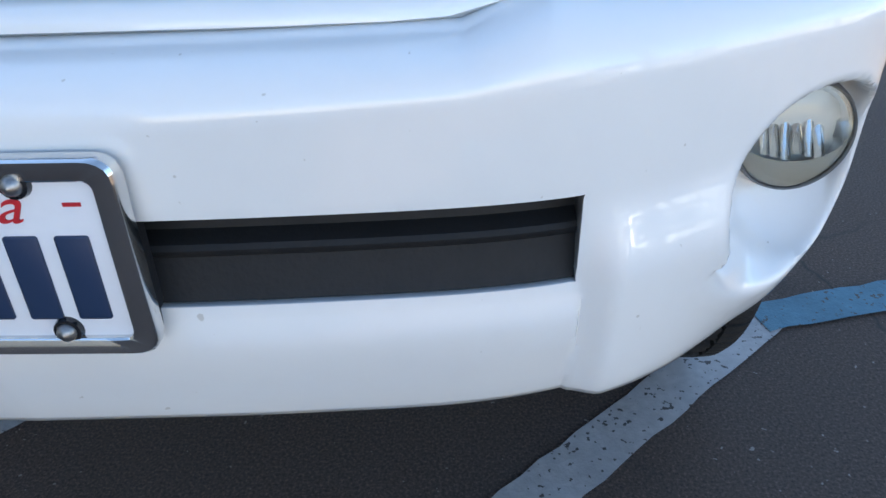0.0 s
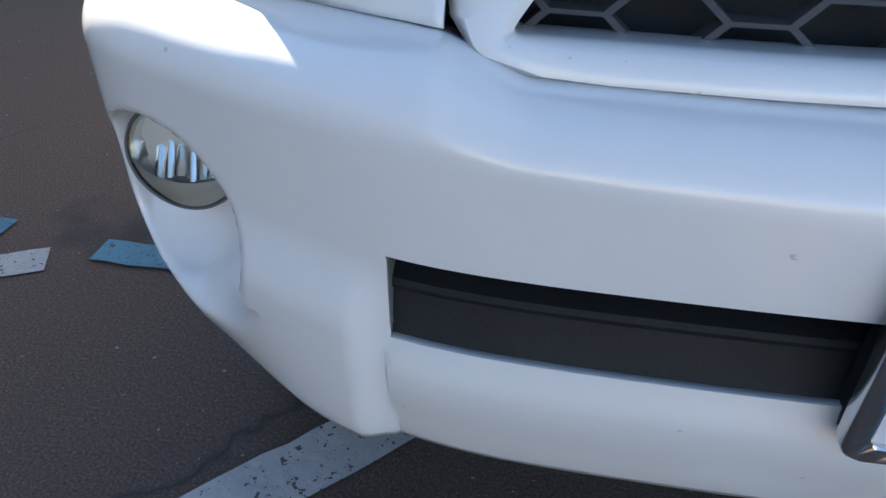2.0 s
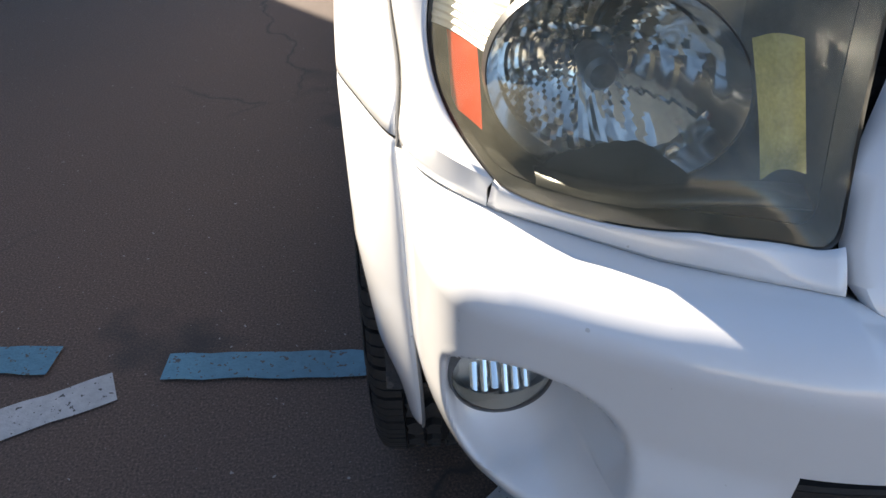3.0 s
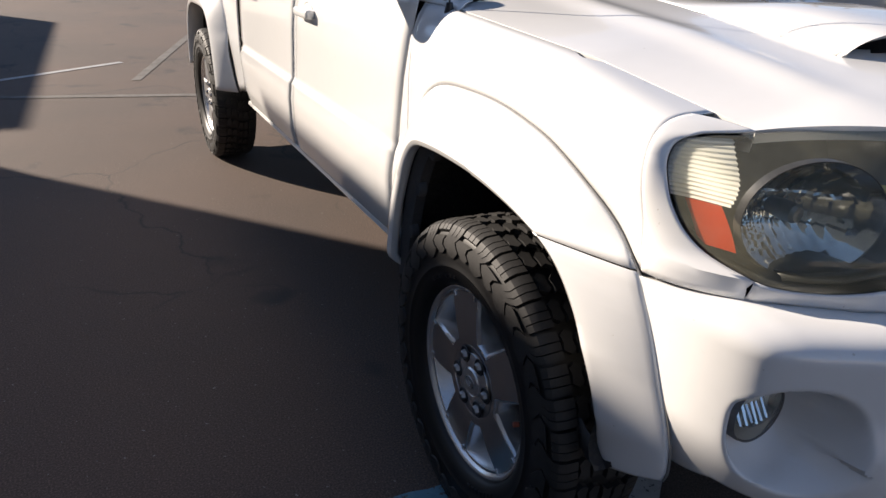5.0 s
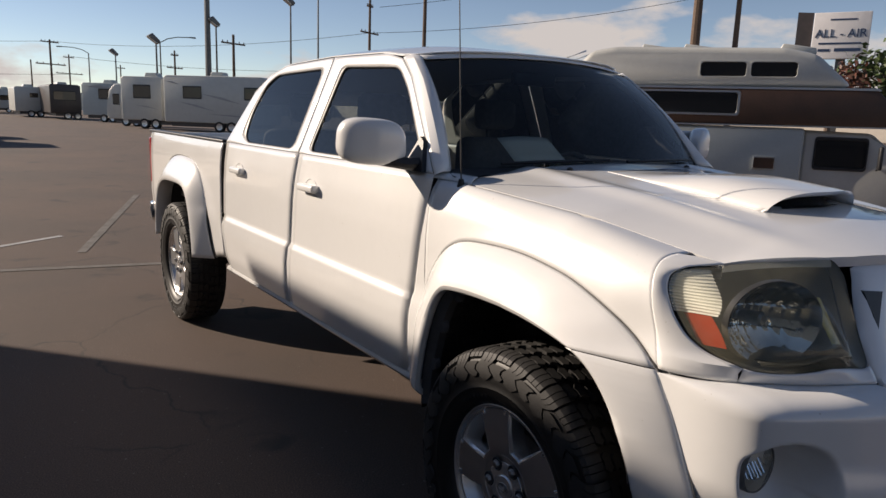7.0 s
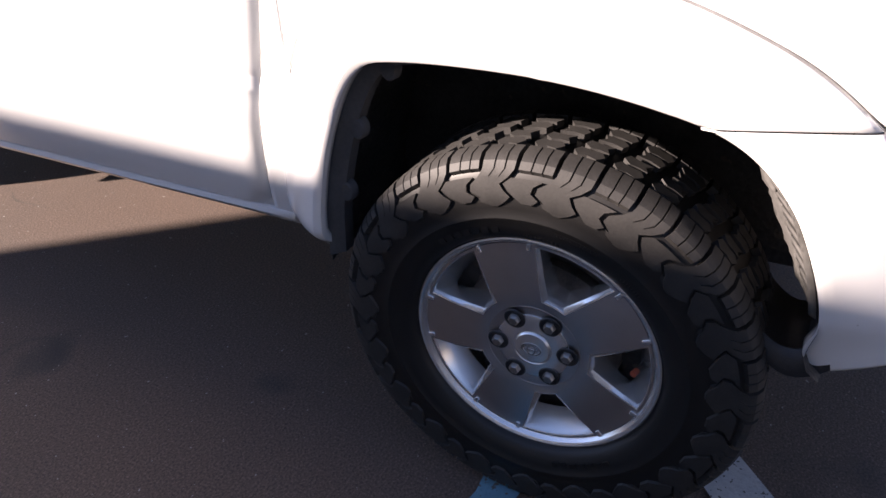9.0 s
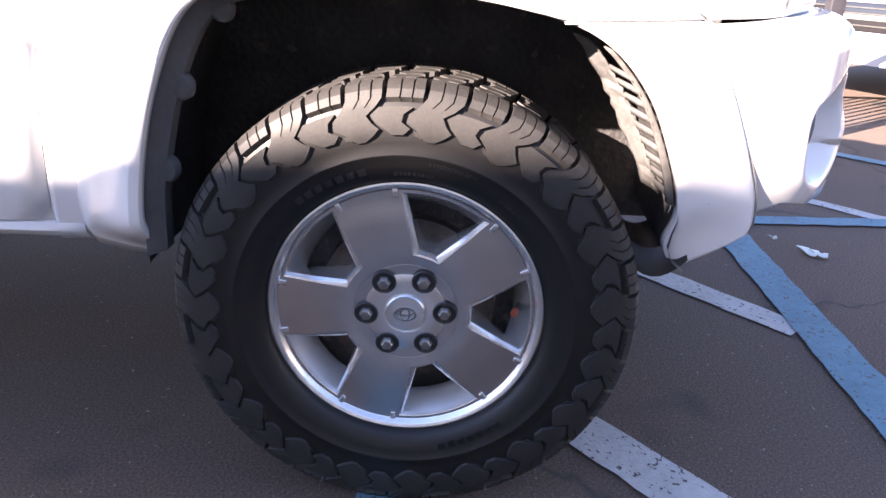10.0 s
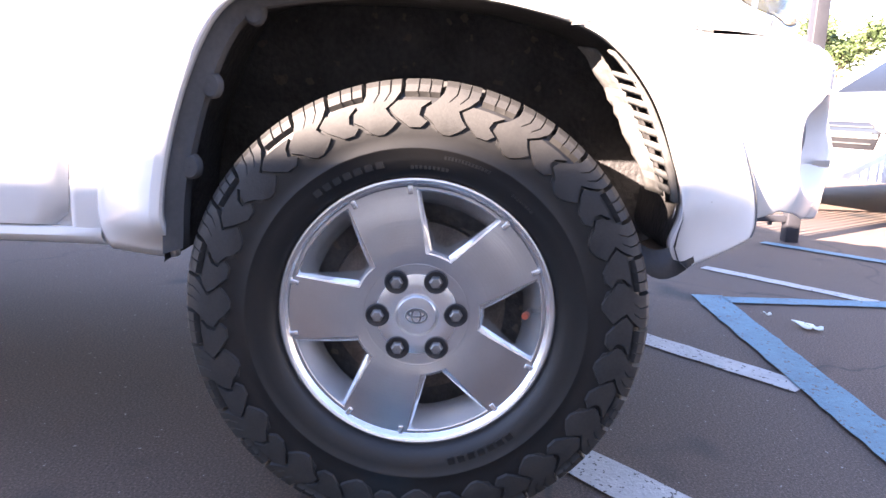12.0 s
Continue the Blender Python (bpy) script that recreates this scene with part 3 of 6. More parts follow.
def lamp_filler(s):
    """The body-coloured strip between the headlamp and the bumper seam, and the fender's nose beside the lamp."""
    out = rounded(LAMP, 0.02, 4)

    def lamp_edge(w, z):
        """The outline point in the direction of (w, z), a hair outside the lamp."""
        p = poly_at(out, LAMP_C, math.atan2(z - LAMP_C[1], w - LAMP_C[0]))
        d = Vector((p[0] - LAMP_C[0], p[1] - LAMP_C[1])).normalized() * 0.0018
        return p[0] + d.x, p[1] + d.y

    rows = [[], [], [], [], [], []]
    for u in np.linspace(0, 1, 36):
        wb = 0.4605 + (0.7420 - 0.4605) * u
        wt, zt = lamp_edge(wb, 0.944)
        for k in range(6):
            t = k / 5
            w, z = wb + (max(wt, 0.4615) - wb) * t * smooth(u, 0, 0.15), 0.9135 + (zt - 0.9135) * t
            rows[k].append((s * w, front_y(w, z) - 0.004 + 0.002 * (2 * t - 1) ** 4, z))
    part("lamp_filler", grid(rows), PAINT, truck, thick=0.003)
    edge = [(0.7425, z) for z in (0.9135, 0.924, 0.934)]
    a0, a1 = math.atan2(0.944 - LAMP_C[1], 0.7425 - LAMP_C[0]), math.atan2(1.142 - LAMP_C[1], 0.642 - LAMP_C[0])
    edge += [lamp_edge(LAMP_C[0] + 0.1 * math.cos(a), LAMP_C[1] + 0.1 * math.sin(a)) for a in np.linspace(a0, a1, 44)]
    rows = []
    for w, z in edge:
        over = min(1, max(0, (0.772 - w) / 0.128)) if z > 1.09 else 0      # the rows fan over the lamp's top to the hood's corner
        zb = z if z < 1.09 else max(min(z, 1.100), 1.1548 - 0.055 * (1 - over) ** 2.6)
        yf = table(zb, (0.912, 1.155), (0.425, 0.50)) + 0.004
        a, b = Vector((w, front_y(w, z) - 0.0045, z)), Vector((side_w(yf, zb) - 0.0008, yf, zb))
        d = 0.4 * (b - a).length * (1 - over)
        c = b + Vector((side_w(yf - d, zb) - side_w(yf, zb), -d, 0)) if over < 0.5 else (a + b) / 2 + Vector((0, 0, 0.006 * over))
        rows.append([(s * p.x, p.y, p.z) for p in ((a * (1 - q) ** 2 + c * 2 * q * (1 - q) + b * q * q) for q in np.linspace(0, 1, 10))])
    part("fender_nose", grid(rows), PAINT, truck, thick=0.003)


mirrored(lamp_filler)

# -- wheel arches: outlines in (y, z)
ARCH_F = [(1.337, 0.487), (1.325, 0.635), (1.282, 0.795), (1.215, 0.917), (1.12, 0.948), (0.88, 0.950), (0.70, 0.924), (0.593, 0.884), (0.515, 0.804), (0.465, 0.70), (0.441, 0.61), (0.450, 0.550), (0.438, 0.518), (0.420, 0.505)]
FLARE_F = [(1.470, 0.492), (1.484, 0.530), (1.478, 0.60), (1.443, 0.78), (1.395, 0.925), (1.335, 1.010), (1.265, 1.060), (1.18, 1.084), (1.05, 1.092), (0.93, 1.090), (0.82, 1.078), (0.72, 1.060), (0.625, 1.027), (0.533, 0.983),
           (0.437, 0.914), (0.405, 0.870), (0.368, 0.800), (0.330, 0.710), (0.305, 0.64), (0.298, 0.585), (0.304, 0.560)]
ARCH_R = [(3.985, 0.53), (4.005, 0.66), (4.055, 0.82), (4.13, 0.925), (4.24, 0.962), (4.46, 0.968), (4.68, 0.955), (4.80, 0.90), (4.87, 0.80), (4.915, 0.67), (4.93, 0.53)]
FLARE_R = [(3.86, 0.53), (3.885, 0.68), (3.94, 0.87), (4.04, 1.03), (4.18, 1.115), (4.46, 1.14), (4.72, 1.115), (4.89, 1.02), (4.985, 0.87), (5.03, 0.68), (5.05, 0.53)]


def stretch(pts, a, b, n):
    """n points on the curve through pts between the places nearest to a and b (None: its ends)."""
    c = curve(pts, 400)
    near = lambda q: int(np.argmin(np.linalg.norm(c - np.array(q), axis=1)))
    c = c[(near(a) if a else 0):(near(b) + 1 if b else 400)]
    return c[np.linspace(0, len(c) - 1, n).round().astype(int)]


def flare(s, inner, outer, reach, name, cut_in=None, cut_out=None, after=False, n=70, front=False):
    """A painted arch flare between two outlines; cut_in and cut_out end it, or begin it, at a seam."""
    ci = stretch(inner, cut_in if after else None, None if after else cut_in, n)
    co = stretch(outer, cut_out if after else None, None if after else cut_out, n)
    if after:
        ci[0][1] -= 0.004
        co[0][1] -= 0.004
    rows = []
    for t in (0, 0.04, 0.12, 0.25, 0.4, 0.55, 0.7, 0.82, 0.91, 0.97, 1.0):
        row = []
        for i in range(n):
            y, z = co[i] * (1 - t) + ci[i] * t
            wb, rr = side_w(y, max(z, 0.5)), reach
            if front and y < 0.9:
                skin = float(np.interp(y, PLAN[:, 1], PLAN[:, 0])) if y < 0.43 else 0.829
                wb = skin + (wb - skin) * smooth(y, 0.43, 0.62) if z < 0.93 else wb
                rr = reach - 0.018 * (1 - smooth(y, 0.3, 0.85))
            bulge = 0.40 * math.sin(min(1, t * 1.2) * math.pi / 2) + 0.60 * min(1, t * 1.12)
            w = wb + 0.005 * min(1, t * 20) + max(0.012, rr - wb - 0.005) * bulge
            if t > 0.9:
                w -= 0.006 * ((t - 0.9) / 0.1) ** 2
            if front:
                lap = table(z, (0.50, 0.56, 0.62, 0.75, 0.90), (0.10, 0.36, 0.68, 0.96, 1.03)) if y < 0.9 else 0.30 + 0.70 * smooth(z, 0.485, 0.58)
                w = wb + (w - wb) * lap
            row.append((s * w, y, z))
        rows.append(row)
    rows.append([(x - s * 0.012, y, z) for x, y, z in rows[-1]])
    rows.append([(x - s * (0.022 if front else 0.10), y, z) for x, y, z in rows[-2]])
    return part(name, grid(rows), PAINT, truck, thick=0.0025)


def liner(s, inner, name):
    """The black barrel over the wheel."""
    ci = curve(inner, 60)
    cy, cz = sum(q[0] for q in inner) / len(inner), 0.55
    rows = []
    for w, g in ((0.868, 0.004), (0.850, 0.012), (0.80, 0.016), (0.70, 0.02), (0.60, 0.026), (0.50, 0.05)):
        rows.append([(s * w, cy + (y - cy) * (1 + g), cz + (z - cz) * (1 + g)) for y, z in ci])
    rows.append([(s * 0.495, cy + (y - cy) * 0.4, cz + (z - cz) * 0.4) for y, z in ci])
    return part(name, grid(rows), LINER, truck, "black plastic arch liner")


def liner_flange(s):
    """The grey lip of the liner inside the rear half of the front arch, with its clip tabs."""
    ci = curve(ARCH_F, 90)[1:48]
    outer, inner = [], []
    for i, (y, z) in enumerate(ci):
        d = Vector((0.90 - y, 0.62 - z)).normalized()
        wide = 0.022 * (1 - smooth(i, 22, 44)) + 0.006
        outer.append((s * 0.872, y - d.x * 0.004, z - d.y * 0.004))
        inner.append((s * 0.858, y + d.x * wide, z + d.y * wide))
    back = [(x - s * 0.03, y, z) for x, y, z in inner]
    lip = part("liner_flange", grid([outer, inner, back]), FLANGE, truck, "dark grey liner lip with clip tabs")
    for i in (9, 18, 27):
        x, y, z = inner[i]
        bm = bmesh.new()
        spin(bm, [(s * 0.861, 0.0005), (s * 0.861, 0.014), (s * 0.857, 0.017), (s * 0.84, 0.018)], (0, y - 0.002, z), 0, 18)
        for v in bm.verts:
            v.co.z = z + (v.co.z - z) * 1.25
        part("clip_tab", bm, FLANGE, lip)


def splash_guard(s):
    """The dusty louvred guard inside the front of the arch."""
    ci = curve(ARCH_F, 120)[87:110]
    rng = random.Random(11)
    rail = [[(s * w, y + g, z + 0.3 * g) for y, z in ci] for w, g in ((0.866, 0.006), (0.862, 0.016), (0.850, 0.016))]
    guard = part("splash_guard", grid(rail), DUSTY, truck, "dusty grey louvred splash guard", thick=0.003)
    strip = []
    for w, g in ((0.820, 0.036), (0.815, 0.042), (0.800, 0.050), (0.785, 0.058), (0.775, 0.064)):
        strip.append([(s * (w + rng.uniform(-0.004, 0.004)), y + g * (0.62 + 0.38 * math.sin(math.pi * min(1, (k + 5) / 27))) + rng.uniform(-0.003, 0.003), z + 0.25 * g) for k, (y, z) in enumerate(ci)])
    part("guard_strip", grid(strip), DUSTY, guard, "torn dusty plastic strip", thick=0.003, sharp=20)
    for k in range(4, 21, 2):
        (y0, z0), (y1, z1) = ci[k], ci[k + 1]
        g = 0.62 + 0.38 * math.sin(math.pi * min(1, (k + 5) / 27))
        bm = grid([[(s * 0.864, y0 + 0.010, z0), (s * 0.864, y1 + 0.010, z1)], [(s * 0.820, y0 + 0.038 * g, z0 + 0.010), (s * 0.820, y1 + 0.038 * g, z1 + 0.010)]])
        part("guard_rib", bm, DUSTY, guard, thick=0.004)


def sides(s):
    flare(s, ARCH_F, FLARE_F, 0.908, "fender_flare", (0.655, 0.907), (0.437, 0.914), front=True)
    flare(s, ARCH_F, FLARE_F, 0.908, "bumper_flare", (0.655, 0.907), (0.437, 0.914), True, front=True)
    liner_flange(s)
    splash_guard(s)
    # the black flap under the front of the arch
    rows = [[(s * w, 0.405 + 0.115 * q, 0.545 - 0.060 * math.sin(math.pi * (0.15 + 0.75 * q)) + (0.03 if w < 0.8 else 0)) for q in np.linspace(0, 1, 9)] for w in (0.842, 0.83, 0.76, 0.66)]
    rows.insert(0, [(x - s * 0.006, y + 0.012, z + 0.05) for x, y, z in rows[0]])
    part("lower_flap", grid(rows), BLACK, truck, thick=0.004)
    flare(s, ARCH_R, FLARE_R, 0.908, "rear_flare")
    liner(s, ARCH_F, "front_arch_liner")
    liner(s, ARCH_R, "rear_arch_liner")
    # rubber gasket in the seam round the flare
    for pts, begin, end, mat, rad in ((FLARE_F, (0.437, 0.914), None, GASKET, 0.0022), (FLARE_F, (1.325, 1.02), (0.437, 0.914), GASKET, 0.0024), (FLARE_R, None, None, GASKET, 0.003)):
        line_ = stretch(pts, begin, end, 40)
        path = []
        for y, z in line_:
            w = side_w(y, max(z, 0.5))
            if y < 0.43 and z < 0.93:
                w = float(np.interp(y, PLAN[:, 1], PLAN[:, 0]))
                path.append((s * (w - 0.001), y - 0.003, z))
                continue
            path.append((s * (w + 0.002), y, z))
        bm = bmesh.new()
        tube(bm, path, rad, 8)
        part("flare_gasket", bm, mat, truck)
    # small bracket where flare, fender and bumper meet
    bm = bmesh.new()
    box(bm, (min(s * 0.785, s * 0.806), 0.400, 0.880), (max(s * 0.785, s * 0.806), 0.465, 0.945), 0.004)
    part("flare_bracket", bm, PAINT, truck)
    # front fender
    top = curve([(0.50, 1.155), (0.60, 1.172), (0.80, 1.204), (1.10, 1.230), (1.30, 1.244), (1.428, 1.252)], 60)
    low = curve([(0.425, 0.912)] + [q for q in reversed(FLARE_F) if q[1] > 0.92] + [(1.425, 0.86)], 60)
    rows = []
    for t in np.linspace(0, 1, 26) ** 2.4:
        row = []
        for i in range(60):
            y, z = top[i] * (1 - t) + low[i] * t
            row.append((s * (side_w(y, z) - 0.002), y, z))
        rows.append(row)
    part("front_fender", grid(rows), PAINT, truck, thick=0.003)
    rows = []
    for t in np.linspace(0, 1, 24):
        z = 1.252 + (0.497 - 1.252) * t
        y0 = table(z, (0.48, 0.53, 0.60, 0.78, 0.86, 0.90), (1.455, 1.466, 1.460, 1.425, 1.412, 1.4285))
        y1 = float(np.interp(z, [0.52, 0.85, 1.12, 1.252], [1.5405, 1.4955, 1.4455, 1.4315]))
        rows.append([(s * (side_w(y0 + (y1 - y0) * q, z) - 0.002 - 0.0015 * (1 - smooth(z, 0.88, 0.92))), y0 + (y1 - y0) * q, z) for q in np.linspace(0, 1, 8)])
    part("fender_rear", grid(rows), PAINT, truck, thick=0.003)
    # inner panel behind the rounded lower corner of the front door
    rows = [[(s * (side_w(1.56, z) - 0.008), y, z) for y in (1.50, 1.56, 1.64)] for z in (0.515, 0.56, 0.62)]
    part("door_sill_panel", grid(rows), PAINT, truck, thick=0.003)
    # doors
    f_seam = ([0.52, 0.85, 1.12, 1.27], [1.541, 1.496, 1.446, 1.430])
    m_seam = ([0.52, 0.65, 0.86, 1.05, 1.27], [2.665, 2.645, 2.600, 2.575, 2.553])
    r_seam = ([0.52, 0.60, 0.80, 1.10, 1.27], [3.57, 3.60, 3.625, 3.60, 3.61])
    for name, a, b in (("front_door", f_seam, m_seam), ("rear_door", m_seam, r_seam)):
        rows = []
        for z in list(np.linspace(0.535, 0.81, 13)) + list(np.linspace(0.818, 0.845, 6)) + list(np.linspace(0.86, 1.27, 16)):
            y0, y1 = float(np.interp(z, *a)) + 0.003, float(np.interp(z, *b)) - 0.003
            if name == "front_door" and z < 0.575:
                y0 += 0.028 * (1 - math.sqrt(max(0.0, 1 - ((0.575 - z) / 0.04) ** 2)))
            row = []
            for q in np.linspace(0, 1, 20):
                y = y0 + (y1 - y0) * q
                w = side_w(max(y, 1.51), z) - 0.004 * max(0, abs(2 * q - 1) - 0.985) / 0.015
                if 0.79 < z < 0.86:
                    k = smooth(q, 0.9, 1.0) if name == "rear_door" else (1 - smooth(q, 0.02, 0.07))
                    w -= k * 0.008 * smooth(0.86 - z, 0, 0.03)
                row.append((s * w, y, z))
            rows.append(row)
        rows.insert(0, [(x - s * 0.02, y, z - 0.004) for x, y, z in rows[0]])
        door = part(name, grid(rows), PAINT, truck, thick=0.003)
        hy = 2.372 if name == "front_door" else 3.318
        bm = bmesh.new()
        spin(bm, [(s * (side_w(2.3, 1.12) + 0.0015), 0.048), (s * (side_w(2.3, 1.12) - 0.016), 0.036), (s * (side_w(2.3, 1.12) - 0.022), 0.0005)], (0, 0, 0), 0, 28)
        for v in bm.verts:
            v.co.y, v.co.z = v.co.y * 1.3 + hy, v.co.z * 0.85 + 1.128
        part("handle_cup", bm, PAINT, door)
        bm = bmesh.new()
        box(bm, (min(s * 0.805, s * 0.846), hy - 0.085, 1.112), (max(s * 0.805, s * 0.846), hy + 0.085, 1.146), 0.011)
        part("door_handle", bm, PAINT, door, "white pull handle")
        # upper frame and glass
        if name == "front_door":
            out = [(1.435, 1.272), (1.60, 1.425), (1.80, 1.605), (1.92, 1.680), (2.05, 1.706), (2.548, 1.712), (2.550, 1.272)]
            win = rounded([(1.61, 1.285), (1.575, 1.345), (1.80, 1.555), (1.93, 1.645), (2.425, 1.663), (2.455, 1.285)], 0.045)
            c = (2.08, 1.45)
        else:
            out = [(2.557, 1.272), (2.555, 1.712), (3.10, 1.695), (3.30, 1.640), (3.44, 1.55), (3.605, 1.272)]
            win = rounded([(2.655, 1.285), (2.640, 1.662), (3.20, 1.648), (3.315, 1.59), (3.375, 1.44), (3.36, 1.325), (3.27, 1.285)], 0.05)
            c = (2.95, 1.46)
        angs = sorted(set([math.atan2(q[1] - c[1], q[0] - c[0]) for q in out + win] + list(np.linspace(-math.pi, math.pi, 64)[:-1])))

        def ring(f0, f1, lift, extra):
            rr = []
            for t in np.linspace(0, 1, 5):
                row = []
                for a2 in angs:
                    i2, o2 = poly_at(win, c, a2), poly_at(out, c, a2)
                    f = f0 + (f1 - f0) * t
                    y, z = i2[0] + (o2[0] - i2[0]) * f, i2[1] + (o2[1] - i2[1]) * f
                    row.append((s * (side_w(9, z) + lift - extra * (1 - t) ** 3), y, z))
                rr.append(row)
            return grid(rr, wrap=True)
        part("window_frame", ring(0.10, 1.0, 0.0, 0.004), PAINT, door, thick=0.004)
        part("window_seal", ring(-0.03, 0.12, -0.003, 0.006), BLACK, door, thick=0.004)
        rr = []
        for f in (0.001, 0.35, 0.7, 1.03):
            rr.append([(s * (side_w(9, c[1] + (poly_at(win, c, a2)[1] - c[1]) * f) - 0.010), c[0] + (poly_at(win, c, a2)[0] - c[0]) * f, c[1] + (poly_at(win, c, a2)[1] - c[1]) * f) for a2 in angs])
        part("window_glass", grid(rr, wrap=True), TINT if name == "rear_door" else SHIELD, door, "tinted window glass")
    # rocker panel
    rows = [[(s * w, y, z) for y in np.linspace(1.485, 3.62, 20)] for w, z in ((0.780, 0.534), (0.792, 0.527), (0.7945, 0.515), (0.785, 0.503), (0.770, 0.497), (0.72, 0.487), (0.60, 0.487))]
    part("rocker_panel", grid(rows), PAINT, truck, thick=0.003)
    # bed side
    top = [(3.632, 1.262), (3.8, 1.263), (4.1, 1.263), (4.46, 1.262), (4.8, 1.260), (5.1, 1.257), (5.49, 1.252)]
    low = [(3.64, 0.58), (3.77, 0.56), (3.875, 0.56), (3.93, 0.85), (4.04, 1.03), (4.18, 1.115), (4.46, 1.14), (4.72, 1.115), (4.89, 1.02), (4.985, 0.87), (5.05, 0.60), (5.2, 0.60), (5.50, 0.64)]
    n = 80
    cl = curve(low, n)
    rows = []
    for t in np.linspace(0, 1, 18):
        row = []
        for i in range(n):
            ty = 3.632 + (5.49 - 3.632) * np.clip(0.1 * i / (n - 1) + 0.9 * (cl[i][0] - 3.64) / (5.50 - 3.64), 0, 1)
            y, z = ty * (1 - t) + cl[i][0] * t, 1.262 * (1 - t) + cl[i][1] * t
            w = table(z, (0.5, 0.60, 0.80, 0.95, 1.12, 1.22, 1.262), (0.785, 0.80, 0.816, 0.816, 0.815, 0.808, 0.796)) - 0.02 * smooth(y, 5.3, 5.5)
            row.append((s * w, y, z))
        rows.append(row)
    rows.insert(0, [(x - s * 0.06, y, z + 0.006) for x, y, z in rows[0]])
    rows.insert(0, [(x - s * 0.012, y, z - 0.45) for x, y, z in rows[0]])
    bed = part("bed_side", grid(rows), PAINT, truck, thick=0.004)
    bm = bmesh.new()
    box(bm, (min(s * 0.72, s * 0.800), 3.64, 1.262), (max(s * 0.72, s * 0.800), 5.49, 1.282), 0.006)
    part("rail_cap", bm, BLACK, bed, "black plastic bed rail cap")
    bm = bmesh.new()
    box(bm, (min(s * 0.74, s * 0.800), 3.612, 0.60), (max(s * 0.74, s * 0.800), 3.634, 0.78), 0.003)
    part("gap_trim", bm, BLACK, truck)
    # tail lamp and mud flap
    bm = bmesh.new()
    box(bm, (min(s * 0.70, s * 0.80), 5.46, 0.86), (max(s * 0.70, s * 0.80), 5.52, 1.22), 0.012)
    part("tail_lamp", bm, material("tail_red", (0.45, 0.02, 0.02), 0.15, coat=0.6), truck, "red tail lamp")
    bm = bmesh.new()
    box(bm, (min(s * 0.66, s * 0.87), 4.955, 0.25), (max(s * 0.66, s * 0.87), 4.965, 0.56), 0.003)
    part("mud_flap", bm, BLACK, truck, "black rubber mud flap")
    # door mirror
    bm = bmesh.new()
    bmesh.ops.create_icosphere(bm, subdivisions=4, radius=1.0)
    for v in bm.verts:
        x, y, z = v.co
        f = (abs(x) ** 3.2 + abs(z) ** 3.2 + abs(y) ** 3.2) ** (-1 / 3.2)
        x, y, z = x * f, y * f, z * f
        v.co = (s * (0.928 + 0.104 * x * (1 - 0.06 * z)), 1.615 + 0.06 * y * (1 - 0.25 * abs(x)) + 0.05 * x, 1.368 + 0.080 * z + 0.006 * x)
    mirror = part("door_mirror", bm, PAINT, truck, "white door mirror on a black arm")
    bm = bmesh.new()
    box(bm, (min(s * 0.86, s * 1.01), 1.672, 1.310), (max(s * 0.86, s * 1.01), 1.684, 1.430), 0.006)
    part("mirror_glass", bm, CHROME, mirror)
    bm = bmesh.new()
    tube(bm, [(s * 0.76, 1.525, 1.300), (s * 0.82, 1.535, 1.296), (s * 0.90, 1.59, 1.308)], 0.022, 10)
    part("mirror_arm", bm, BLACK, mirror)
    bm = bmesh.new()
    tri = [(1.475, 1.272), (1.615, 1.272), (1.60, 1.300), (1.565, 1.39), (1.535, 1.375)]
    a = [bm.verts.new((s * (side_w(9, z) + 0.020), y, z)) for y, z in tri]
    b = [bm.verts.new((s * (side_w(9, z) - 0.02), y, z)) for y, z in tri]
    bm.faces.new(a)
    for i in range(5):
        bm.faces.new((a[i], a[(i + 1) % 5], b[(i + 1) % 5], b[i]))
    part("mirror_sail", bm, BLACK, mirror)


mirrored(sides)

# -- hood with scoop
def hood_z(x, y):
    wh, ze = hood_edge(max(0.42, y))
    mid = table(y, (0.18, 0.4, 0.8, 1.3), (1.176, 1.218, 1.262, 1.305))
    q = min(1, abs(x) / wh)
    crown = 1 - q ** 2.4
    ridge = 0.010 * math.exp(-((abs(x) - 0.44) / 0.05) ** 2) * smooth(y, 0.25, 0.6)
    if y < 0.42:
        ze = 1.141
    return ze + (mid - ze) * crown + ridge


def hood_front(x):
    return table(abs(x), (0, 0.20, 0.30, 0.40, 0.46, 0.634), (0.192, 0.196, 0.206, 0.238, 0.27, 0.42))


rows = []
for t in np.linspace(0, 1, 50):
    row = []
    for u in np.linspace(-1, 1, 81):
        wh = hood_edge(0.42 + (1.30 - 0.42) * t)[0]
        x = u * (wh - 0.004)
        y0, y1 = hood_front(abs(u) * 0.632), 1.33 + 0.03 * u * u
        y = y0 + (y1 - y0) * t
        row.append((x, y, hood_z(x, y)))
    rows.append(row)
rows.insert(0, [(x, y + 0.003, z - 0.022) for x, y, z in rows[0]])
rows.insert(0, [(x, y + 0.03, z - 0.004) for x, y, z in rows[0]])
rows = [[(r[0][0] - 0.001, r[0][1], r[0][2] - 0.016)] + r + [(r[-1][0] + 0.001, r[-1][1], r[-1][2] - 0.016)] for r in rows]
hood = part("hood", grid(rows), PAINT, truck, "white hood with a raised air scoop", thick=0.003)

